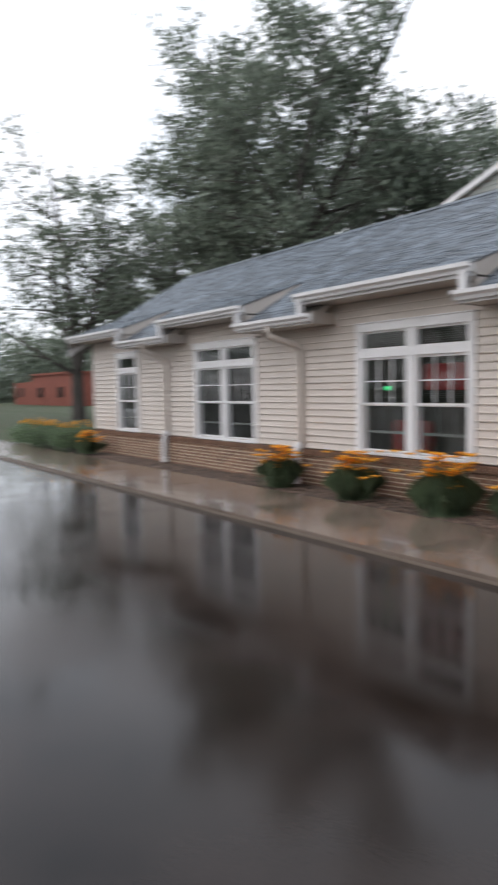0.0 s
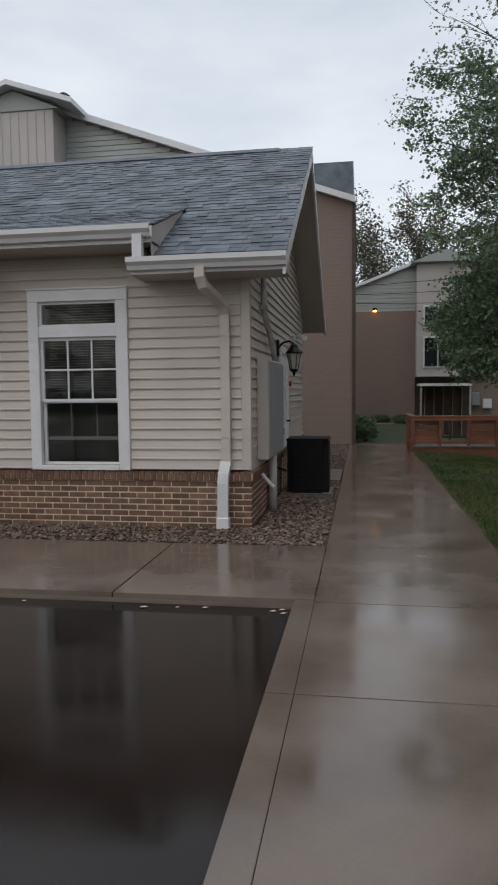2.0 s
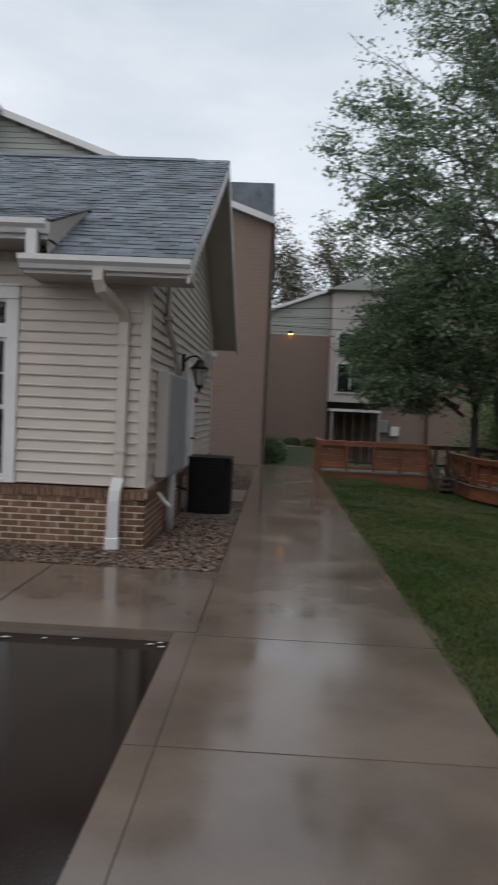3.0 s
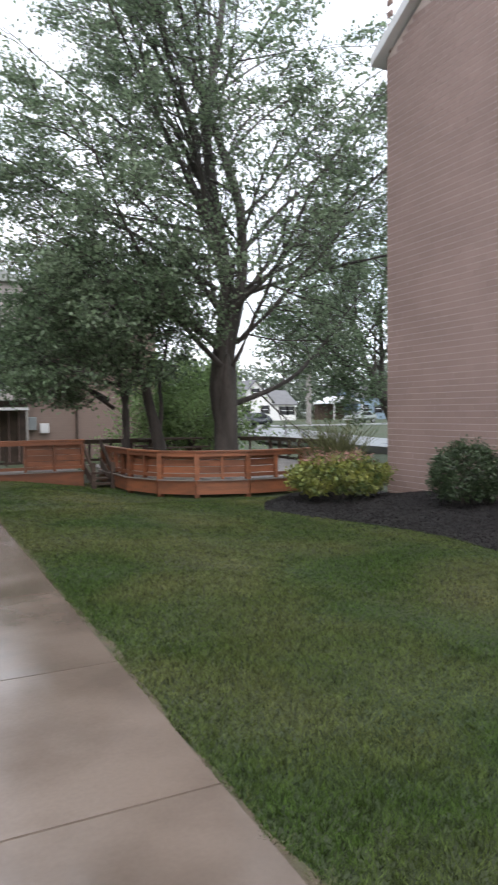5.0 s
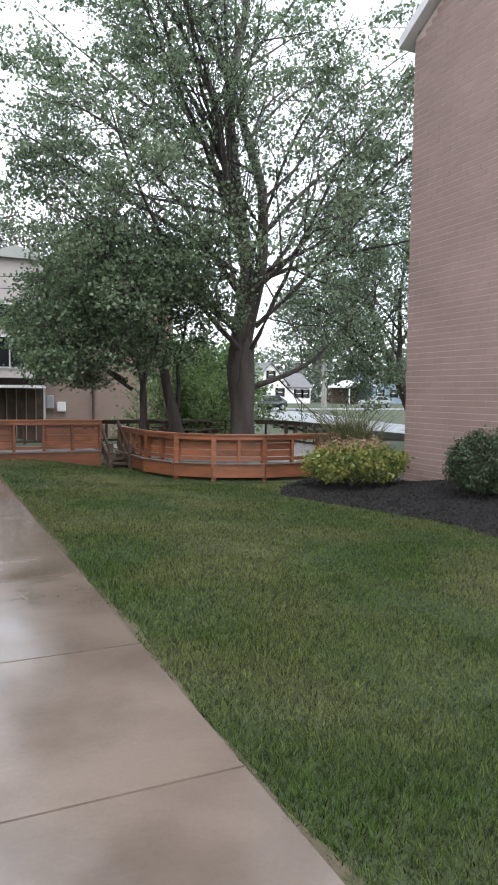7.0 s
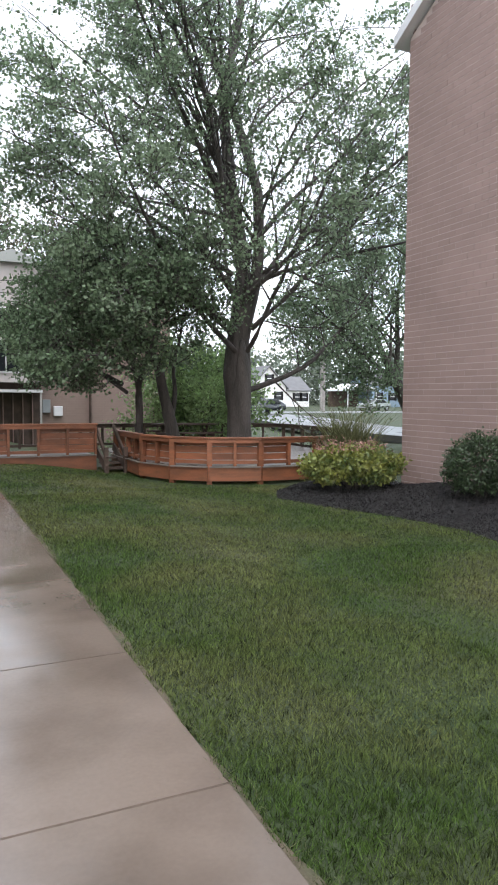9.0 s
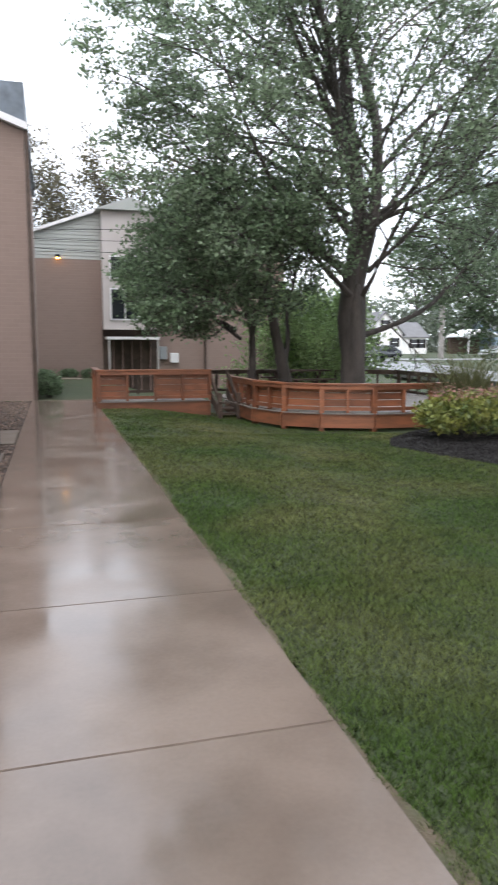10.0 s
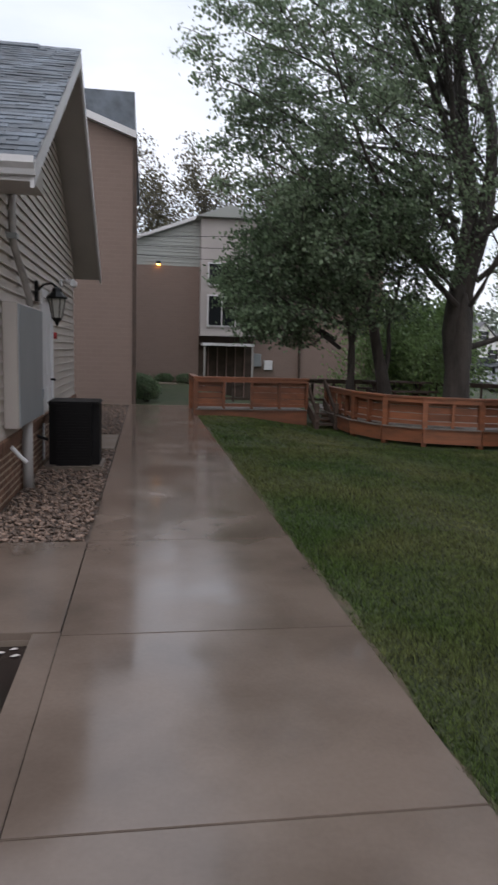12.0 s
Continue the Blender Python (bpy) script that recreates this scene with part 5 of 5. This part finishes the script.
hang(tagged(new("mulch_chips", leaves_mesh("mulch_chips", c, 1, 0.007, 0.042, M_MULCHB, 0.3)), kind="stuff"), mulch_bed)

# loose stones in the bed
ico = bmesh.new()
bmesh.ops.create_icosphere(ico, subdivisions=1, radius=1.0)
iv = np.array([tuple(v.co) for v in ico.verts])
ifc = np.array([[v.index for v in f.verts] for f in ico.faces])
ico.free()
spots = []
for x0, x1, y0, y1, dens in ((0.03, 0.84, -0.84, 3.95, 900), (-5, 0.03, -0.84, -0.02, 800), (0.03, 0.84, 5.6, 12.2, 260), (-16, -5, -0.84, -0.02, 200)):
    n = int((x1 - x0) * (y1 - y0) * dens)
    spots.append(np.stack([rng.uniform(x0, x1, n), rng.uniform(y0, y1, n)], 1))
spots = np.concatenate(spots)
n = len(spots)
sz = rng.uniform(0.01, 0.028, (n, 1)) * rng.uniform(0.6, 1.2, (n, 3)) * (1, 1, 0.65)
ang = rng.uniform(0, 6.28, n)
sv = iv[None] * (1 + rng.normal(0, 0.08, (n, 12, 1))) * sz[:, None]
rx_, ry_ = sv[..., 0] * np.cos(ang)[:, None] - sv[..., 1] * np.sin(ang)[:, None], sv[..., 0] * np.sin(ang)[:, None] + sv[..., 1] * np.cos(ang)[:, None]
sv = np.stack([rx_ + spots[:, :1], ry_ + spots[:, 1:], sv[..., 2] - 0.012 + rng.uniform(0, 0.02, (n, 1))], -1).reshape(-1, 3)
sf = (ifc[None] + 12 * np.arange(n)[:, None, None]).reshape(-1, 3)
tagged(new("river_stones", raw("river_stones", sv.tolist(), sf.tolist(), M_STONE, True)), "loose brown and grey river stones in the bed", "stones", "", "stuff")

# grass blades
zone = []
for x0, x1, y0, y1, dens in ((2.43, 4.6, -5.6, -2.5, 13000), (4.6, 7.4, -4.0, -1.5, 8000), (2.43, 4.6, -2.5, -0.5, 9000), (4.6, 7.5, -1.5, 0.8, 6500), (2.43, 4.6, -0.5, 1.5, 6000), (4.6, 7.3, 0.8, 2.6, 4500), (2.43, 4.6, 1.5, 4.5, 4000), (4.6, 7.2, 2.6, 4.5, 3500), (2.43, 7.6, 4.5, 10.5, 1800), (2.43, 7.4, -9.5, -4.0, 2600)):
    n = int((x1 - x0) * (y1 - y0) * dens)
    zone.append(np.stack([rng.uniform(x0, x1, n), rng.uniform(y0, y1, n)], 1))
g = np.concatenate(zone)
edge_wave = 2.447 + 0.014 * np.sin(g[:, 1] * 5) + 0.018 * np.sin(g[:, 1] * 13.0 + 1) + 0.07 * np.maximum(0, np.sin(g[:, 1] * 2.1) - 0.72)
in_bed = np.array([x > 6.5 and in_poly(x, y, bed) for x, y in g])
inside = (g[:, 0] > edge_wave) & ~in_bed & ~((g[:, 0] > 5.65) & (g[:, 1] > 7.4)) & ~((g[:, 0] > 6.3) & (g[:, 1] > 6.5)) & ~((g[:, 0] < 5.1) & (g[:, 1] > 9.7))
g = g[inside]
n = len(g)
gz = np.array([ground_z(x, y) for x, y in g])
lumps = 0.5 + 0.5 * np.sin(g[:, 0] * 2.1 + 1.3 * np.sin(g[:, 1] * 1.7)) * np.sin(g[:, 1] * 1.9 + np.sin(g[:, 0] * 2.7))
hh = rng.uniform(0.014, 0.04, n) * (0.75 + 0.5 * lumps)
cell = np.floor(g[:, 0] / 0.055 + 0.4 * np.sin(g[:, 1] * 31)) * 127.1 + np.floor(g[:, 1] / 0.055 + 0.4 * np.sin(g[:, 0] * 37)) * 311.7
tuft = np.sin(cell) * 43758.5453
tuft -= np.floor(tuft)
hh *= 0.8 + 0.35 * tuft
ang = rng.uniform(0, 6.28, n)
root = np.stack([g[:, 0], g[:, 1], gz - 0.005], 1)
wide = (0.0023 + 0.00035 * np.maximum(0, g[:, 1] + 5.5))[:, None]
side = np.stack([np.cos(ang), np.sin(ang), 0 * ang], 1) * wide
bend = np.stack([rng.normal(0, 0.017, n) + 0.01 * np.cos(tuft * 40), rng.normal(0, 0.017, n) + 0.01 * np.sin(tuft * 40), hh], 1)
tagged(new("lawn_grass", flat_mesh("lawn_grass", np.stack([root - side, root + side, root + bend], 1), 3, M_GRASS)), "short wet mown grass with paler worn patches", "grass", "", "stuff")

# bare soil and dry blades where the lawn meets the walk
n = 2600
gy = rng.uniform(-5.6, 6, n)
gx = 2.445 + np.abs(rng.normal(0, 0.035, n)) * (0.6 + 0.9 * (np.sin(gy * 2.3) > 0.2))
root = np.stack([gx, gy, np.full(n, -0.02)], 1)
ang = rng.uniform(0, 6.28, n)
side = np.stack([np.cos(ang), np.sin(ang), 0 * ang], 1) * 0.0018
bend = np.stack([rng.normal(-0.005, 0.03, n), rng.normal(0, 0.03, n), rng.uniform(0.015, 0.04, n)], 1)
tagged(new("dry_grass", flat_mesh("dry_grass", np.stack([root - side, root + side, root + bend], 1), 3, M_STRAW)), "dry straw-coloured grass along the walk's edge", "grass", "", "stuff")
strip_pts = [(2.44, -5.7)] + [(2.475 + 0.025 * math.sin(y * 2.1) + 0.015 * math.sin(y * 7.3), y) for y in [-5.7 + 0.15 * i for i in range(90)]] + [(2.44, 7.65)]
bm = bmesh.new()
prism(bm, strip_pts, "z", -0.2, -0.012)
tagged(part("soil_edge", bm, M_SOIL, None), "bare brown soil strip beside the walk", "soil", "", "structure")

# ---------------------------------------------------------------- roads and far things
def strip(name, left, right, z, material, label):
    verts, faces = [], []
    for a, b in zip(left, right):
        verts += [(*a, z), (*b, z), (*a, z - 0.3), (*b, z - 0.3)]
    for i in range(len(left) - 1):
        k = 4 * i
        faces += [(k, k + 1, k + 5, k + 4), (k, k + 4, k + 6, k + 2), (k + 1, k + 3, k + 7, k + 5)]
    return tagged(new(name, raw(name, verts, faces, material)), label, "road", "", "structure")


strip("road", [(24, 8), (24.3, 23.9), (30.1, 41.9), (34.5, 63), (30, 110)], [(18.5, 8), (18.8, 17.5), (20, 29), (26, 50), (20, 110)], 0.0, M_WETROAD, "wet pale grey residential road")
strip("side_road", [(32, 56), (47, 55), (110, 52)], [(34, 63), (61, 64), (125, 64)], -0.012, M_WETROAD, "wet pale grey side road")

redb = thing("red_brick_building", -84, 22, 0, "low red brick building far across the grass", "building")
bm = bmesh.new()
prism(bm, [(-96, -0.3), (-74, -0.3), (-74, 3.7), (-88, 3.7), (-89, 3.0), (-96, 2.9)], "y", 21, 33)
part("wall", bm, M_REDBRICKFAR, redb)
bm = bmesh.new()
box(bm, -88.2, -73.8, 20.8, 33.2, 3.7, 3.95)
part("parapet", bm, M_REDBRICKFAR, redb)
for x in (-94, -86, -79):
    bm = bmesh.new()
    box(bm, x, x + 1.6, 20.9, 21.05, 1.0, 2.2)
    part("window", bm, M_CARGLASS, redb)

# woods in loose walls of clumps; the arc behind the camera is added
pts = []
for cx, cy, w, h, n in ((60, 125, 60, 12, 800), (120, 100, 40, 13, 350), (-90, 45, 25, 10, 350), (-110, 0, 40, 11, 300), (-60, 60, 30, 12, 300), (20, 140, 40, 12, 300), (-125, 38, 14, 12, 500)):
    c = np.stack([rng.uniform(cx - w, cx + w, n), rng.normal(cy, 14 if cx < -120 else 3, n), rng.uniform(0, 1, n) ** 0.8 * h * (0.75 + 0.25 * np.sin(np.linspace(0, 40, n)))], 1)
    rng.shuffle(c)
    pts.append(c)
tagged(new("far_woods", leaves_mesh("far_woods", np.concatenate(pts), 26, 1.3, 1.0, M_NEEDLE, 0.7)), "hazy belt of far green woods", "woods", "", "stuff")
# unseen foliage added behind the camera so the panes reflect dark green
back = []
for k in range(170):
    a = math.pi * (1.05 + 0.9 * k / 169)
    back.append((58 * math.cos(a) + rnd.uniform(-5, 5), -8 + 47 * math.sin(a) + rnd.uniform(-4, 4), rnd.uniform(0, 11)))
tagged(new("woods_behind", leaves_mesh("woods_behind", np.array(back * 3), 18, 2.0, 1.0, M_NEEDLE, 0.7)), "unseen belt of trees added behind the camera to darken the window reflections", "woods", "", "stuff")

# ---------------------------------------------------------------- the side wall's fittings
cab = thing("utility_cabinet", 0.07, 1.2, 0.7, "tall grey steel electric cabinet fixed to the side wall", "cabinet")
bm = bmesh.new()
box(bm, -0.01, 0.125, 0.5, 1.95, 0.70, 1.87)
soften(bm, 0.008)
part("body", bm, M_SIDING, cab, "pale cabinet side")
for a, b in ((0.505, 1.945),):
    bm = bmesh.new()
    box(bm, 0.126, 0.142, a, b, 0.715, 1.855)
    soften(bm, 0.005)
    dd = part("door", bm, M_BOX, cab)
    bm = bmesh.new()
    box(bm, 0.142, 0.16, b - 0.08, b - 0.05, 0.9, 1.0)
    part("handle", bm, M_BOX, dd)
rise = thing("conduit_riser", 0.06, 1.0, 1.87, "grey metal conduit bent along the siding", "conduit")
bm = bmesh.new()
tube(bm, [(0.035, 0.86, 2.95), (0.035, 0.84, 2.5), (0.045, 0.88, 2.4), (0.06, 1.35, 2.12), (0.065, 1.55, 2.0), (0.065, 1.6, 1.87)], 0.036, 10)
part("pipe", bm, M_PIPE, rise, "", True)
bm = bmesh.new()
box(bm, -0.02, 0.085, 0.79, 0.9, 2.47, 2.52)
part("clamp", bm, M_BOX, rise)
for y, r in ((1.28, 0.055), (1.45, 0.03)):
    bm = bmesh.new()
    tube(bm, [(0.07, y, 0.7), (0.07, y, 0.2), (0.075, y, -0.05)], r, 12)
    tagged(part("ground_conduit", bm, M_PIPE, None, "", True), "grey conduit running from cabinet into the stones", "conduit", "ground conduits")
bm = bmesh.new()
tube(bm, [(0.03, 0.62, 0.52), (0.1, 0.66, 0.42), (0.16, 0.68, 0.36)], 0.022, 8)
tagged(part("vent_spout", bm, M_TRIM, None), "short white pipe stub from the brick base", "pipe")

lamp = thing("wall_lantern", 0.0, 2.45, 2.1, "black carriage lantern on a curved arm", "wall lamp")
bm = bmesh.new()
box(bm, -0.005, 0.03, 2.39, 2.51, 1.98, 2.24)
soften(bm, 0.015, 2)
part("backplate", bm, M_IRON, lamp)
bm = bmesh.new()
tube(bm, [(0.02, 2.45, 2.12), (0.09, 2.45, 2.19), (0.18, 2.45, 2.21), (0.24, 2.45, 2.17), (0.24, 2.45, 2.1)], 0.014, 8)
part("arm", bm, M_IRON, lamp, "", True)
bm = bmesh.new()
lathe(bm, [(0.015, 0.12), (0.05, 0.1), (0.065, 0.06), (0.125, 0.0), (0.12, -0.02), (0.02, -0.03)], (0.24, 2.45, 2.05), 8)
part("cap", bm, M_IRON, lamp)
bm = bmesh.new()
lathe(bm, [(0.095, 0.0), (0.055, -0.22)], (0.24, 2.45, 2.03), 6)
part("glass", bm, M_FROST, lamp, "frosted lantern glass")
for j in range(6):
    a = 2 * math.pi * j / 6
    bm = bmesh.new()
    tube(bm, [(0.24 + 0.098 * math.cos(a), 2.45 + 0.098 * math.sin(a), 2.03), (0.24 + 0.058 * math.cos(a), 2.45 + 0.058 * math.sin(a), 1.81)], 0.006, 4)
    part("cage_bar", bm, M_IRON, lamp)
bm = bmesh.new()
lathe(bm, [(0.062, 0.0), (0.06, -0.02), (0.025, -0.05), (0.012, -0.09), (0.004, -0.1)], (0.24, 2.45, 1.81), 8)
part("finial", bm, M_IRON, lamp)

ac = thing("air_conditioner", 0.42, 2.68, 0.0, "black air conditioning condenser on the stones", "air conditioner")
bm = bmesh.new()
box(bm, 0.08, 0.77, 2.32, 3.02, -0.05, 0.04)
part("pad", bm, M_KERB, ac)
bm = bmesh.new()
box(bm, 0.13, 0.73, 2.38, 3.0, 0.04, 0.78)
bmesh.ops.bevel(bm, geom=[e for e in bm.edges if abs(e.verts[0].co.z - e.verts[1].co.z) > 0.5], offset=0.09, segments=4, affect="EDGES")
part("casing", bm, M_DARK, ac)
bm = bmesh.new()
box(bm, 0.115, 0.745, 2.365, 3.015, 0.78, 0.82)
bmesh.ops.bevel(bm, geom=list(bm.edges), offset=0.02, segments=2, affect="EDGES")
part("top_cover", bm, M_DARK, ac)
for i in range(20):
    bm = bmesh.new()
    z = 0.09 + i * 0.034
    box(bm, 0.22, 0.64, 2.37, 2.382, z, z + 0.012)
    part("louvre", bm, M_DARK, ac)
bm = bmesh.new()
tube(bm, [(0.12, 2.45, 0.35), (0.0, 2.4, 0.4), (-0.04, 2.4, 0.45)], 0.018, 8)
part("refrigerant_line", bm, M_DARK, ac)

sd = thing("door_1", -0.02, 3.4, 0.03, "white panelled side door in white casing", "door", "", "structure")
bm = bmesh.new()
box(bm, -0.05, 0.012, 2.86, 2.97, 0.03, 2.08)
box(bm, -0.05, 0.012, 3.81, 3.92, 0.03, 2.08)
box(bm, -0.05, 0.016, 2.86, 3.92, 2.08, 2.18)
soften(bm, 0.004)
part("door_frame", bm, M_TRIM, sd)
bm = bmesh.new()
box(bm, -0.05, -0.015, 2.97, 3.81, 0.05, 2.08)
leaf_ = part("door_leaf", bm, M_TRIM, sd)
for z0, z1 in ((0.25, 0.95), (1.1, 1.9)):
    for y0, y1 in ((3.05, 3.35), (3.43, 3.73)):
        bm = bmesh.new()
        box(bm, -0.016, -0.006, y0, y1, z0, z1)
        soften(bm, 0.004)
        part("raised_panel", bm, M_TRIM, leaf_)
bm = bmesh.new()
tube(bm, [(-0.01, 3.72, 1.02), (0.05, 3.72, 1.02), (0.055, 3.62, 1.02)], 0.014, 8)
part("door_handle", bm, M_DARK, leaf_, "dark lever handle")
bm = bmesh.new()
tube(bm, [(0.0, 3.97, 1.62), (0.05, 3.97, 1.62)], 0.045, 14)
tagged(part("alarm_button", bm, M_RED, None), "small round red alarm button beside the door", "alarm")
spot = thing("security_light", 0.0, 4.9, 2.4, "small white twin security light on the siding", "lamp")
bm = bmesh.new()
box(bm, -0.02, 0.03, 4.84, 4.96, 2.36, 2.48)
soften(bm, 0.01)
part("base", bm, M_TRIM, spot)
for s in (-1, 1):
    bm = bmesh.new()
    tube(bm, [(0.03, 4.9, 2.43), (0.1, 4.9 + 0.08 * s, 2.45), (0.2, 4.9 + 0.16 * s, 2.42)], [0.015, 0.035, 0.055], 10)
    part("head", bm, M_TRIM, spot)

# things seen dimly through the window panes
shelf = thing("room_cabinet", -5.3, 2.6, 0.12, "dark wooden cabinet against the inner wall", "cabinet")
bm = bmesh.new()
box(bm, -6.2, -4.4, 2.7, 3.2, 0.12, 1.6)
soften(bm, 0.01)
part("body", bm, M_OLDWOOD, shelf)
for x in (-6.1, -5.25):
    bm = bmesh.new()
    box(bm, x, x + 0.8, 2.68, 2.7, 0.2, 1.5)
    part("door", bm, M_OLDWOOD, shelf)
bm = bmesh.new()
box(bm, -6.62, -6.54, 0.3, 0.33, 1.62, 1.69)
soften(bm, 0.01)
tagged(part("green_sign_light", bm, M_GREENGLOW, None), "small glowing green sign inside the window", "sign")
for x, y in ((-6.25, 1.0), (-9.9, 1.0)):
    ch = thing("armchair", x, y, 0.12, "dark red upholstered armchair inside the room", "chair", "armchairs in the room")
    for nm, b in (("seat", (x - 0.4, x + 0.4, y - 0.4, y + 0.4, 0.12, 0.55)), ("backrest", (x - 0.4, x + 0.4, y - 0.55, y - 0.4, 0.12, 1.15))):
        bm = bmesh.new()
        box(bm, *b)
        soften(bm, 0.04, 2)
        part(nm, bm, M_RED, ch)

for x, y, r, h in ((1.3, 13.3, 0.36, 0.75), (1.22, 14.5, 0.4, 0.7), (2.1, 25.2, 0.42, 0.4), (3.1, 25.2, 0.5, 0.45), (0.9, 25.2, 0.4, 0.4)):
    bush("shrub", (x, y, ground_z(x, y) - 0.02), r, r, h, 1800, 0.07, M_LEAF2, "dark green shrub at the foot of a brick wall", "bush")
strip("far_walk", [(-4, 23.4), (2.6, 23.4)], [(-4, 24.6), (2.6, 24.6)], 0.012, M_KERB, "pale far footpath before the brick building")

# fallen leaves and scraps along the kerb
for x, y, s in ((0.63, -2.65, 0.025), (0.57, -2.69, 0.028), (0.65, -2.73, 0.028), (-0.38, -2.71, 0.035), (-0.13, -2.69, 0.021), (0.07, -2.67, 0.025), (-1.33, -2.68, 0.021)):
    me = raw("fallen_leaf", [(x - s, y, -0.066), (x, y - s * 0.5, -0.062), (x + s, y + 0.01, -0.064), (x, y + s * 0.5, -0.06)], [(0, 1, 2, 3)], M_PANEL)
    tagged(new("fallen_leaf", me), "wet pale fallen leaf lying by the kerb", "leaf", "fallen leaves")

# ---------------------------------------------------------------- bricks and shingles
brick_wall(wall_south, (0.0, 0.0, 0.0), 0.0, -1, 17.65, 3.3)
brick_wall(wall_east, (0.0, 0.0, 0.0), radians(90), 1, 6.9, 3.0)


def shingle_mesh(w):
    bm = bmesh.new()
    prism(bm, [(0, 0.0), (0.21, -0.002), (0.21, 0.002), (0, 0.011)], "x", 0, w)
    return mesh_of(bm, "shingle", M_SHINGLE)


SH_ME = [(w, shingle_mesh(w - 0.004)) for w in (0.09, 0.13, 0.18, 0.25)]


def shingle_field(parent, x0, x1, y0, z0, pitch, length, near_x, skip):
    rest = []
    base = Matrix.Translation((0, y0, z0)) @ Matrix.Rotation(pitch, 4, "X")
    r = 0
    while r * 0.125 < length - 0.02:
        x = x0 - rnd.uniform(0, 0.2)
        v = r * 0.125
        while x < x1:
            w, me = rnd.choice(SH_ME)
            a = max(x, x0)
            if a + w > x1:
                w2 = x1 - a
            else:
                w2 = w
            yy = y0 + math.cos(pitch) * v
            if w2 > 0.03 and not skip(a + w2 / 2, yy):
                m = base @ Matrix.Translation((a, v - 0.01, 0.002 + 0.002 * rnd.random())) @ Matrix.Diagonal((w2 / w, 1, rnd.choice((0.7, 1.0, 1.3)), 1))
                if a > near_x:
                    piece("shingle", me, parent, m)
                else:
                    rest.append((me, m))
            x += w
        r += 1
    if rest:
        joined(rest, "shingles", M_SHINGLES, parent, "rows of blue-grey asphalt shingles")


PITCH = math.atan(SLOPE)
shingle_field(roof, XR0 - 0.02, XR1 + 0.018, EAVE_Y - 0.03, EAVE_Z - 0.015, PITCH, (RIDGE_Y - EAVE_Y) / math.cos(PITCH), -0.9, lambda x, y: y < SH_YT - 0.1 and any(a + 0.05 < x < b - 0.05 for a, b in HIGH))
for a, b in HIGH:
    sp = math.atan(SH_S)
    shingle_field(roof, a - 0.02, b + 0.02, SH_Y - 0.03, SH_Z + 0.0, sp, (SH_YT - SH_Y) / math.cos(sp) + 0.05, 99, lambda x, y: False)
bm = bmesh.new()
for s in (1, -1):
    prism(bm, [(RIDGE_Y - 0.16 * s, RIDGE_Z - 0.075), (RIDGE_Y, RIDGE_Z + 0.02), (RIDGE_Y, RIDGE_Z + 0.035), (RIDGE_Y - 0.165 * s, RIDGE_Z - 0.062)], "x", XR0, XR1 - 0.5)
part("ridge_cap", bm, M_SHINGLES, roof)
bm = bmesh.new()
prism(bm, [(RIDGE_Y, RIDGE_Z + 0.004), (yb2, EAVE_Z), (yb2, EAVE_Z - 0.02), (RIDGE_Y, RIDGE_Z - 0.02)], "x", XR0, XR1)
part("rear_slope", bm, M_SHINGLES, roof)

# the brick building's face, course by course
UB = mesh_of((lambda b: (box(b, 0, 0.299, 0, 0.04, 0, 0.099), b)[1])(bmesh.new()), "brick", M_TAUPE_R)
rest = []
turn = Matrix.Rotation(radians(-90), 4, "Z")
count = 0
c = 0
while c * 0.11 < 9.6:
    z = -0.2 + c * 0.11
    y = EY + 0.004 - (0.152 if c % 2 else 0.0)
    if c % 2:
        rest.append((UB, Matrix.Translation((EX - 0.003, EY + 0.004, z)) @ turn @ Matrix.Diagonal((0.48, 1, 1, 1))))
    lim = -1.2
    while y > lim:
        if z + 0.1 < 8.2 + (EY - y + 0.296) * 0.5 and z + 0.1 < 8.2 + max(0.0, EY - y) * 0.546:
            m = Matrix.Translation((EX - 0.003 + rnd.uniform(-0.0008, 0.0008), y, z)) @ turn
            if z < 1.6 and count < 300 and y > 0.6:
                piece("brick", UB, east, m)
                count += 1
            else:
                rest.append((UB, m))
        y -= 0.306
    c += 1
joined(rest, "bricks", M_TAUPE, east, "courses of brown bricks")
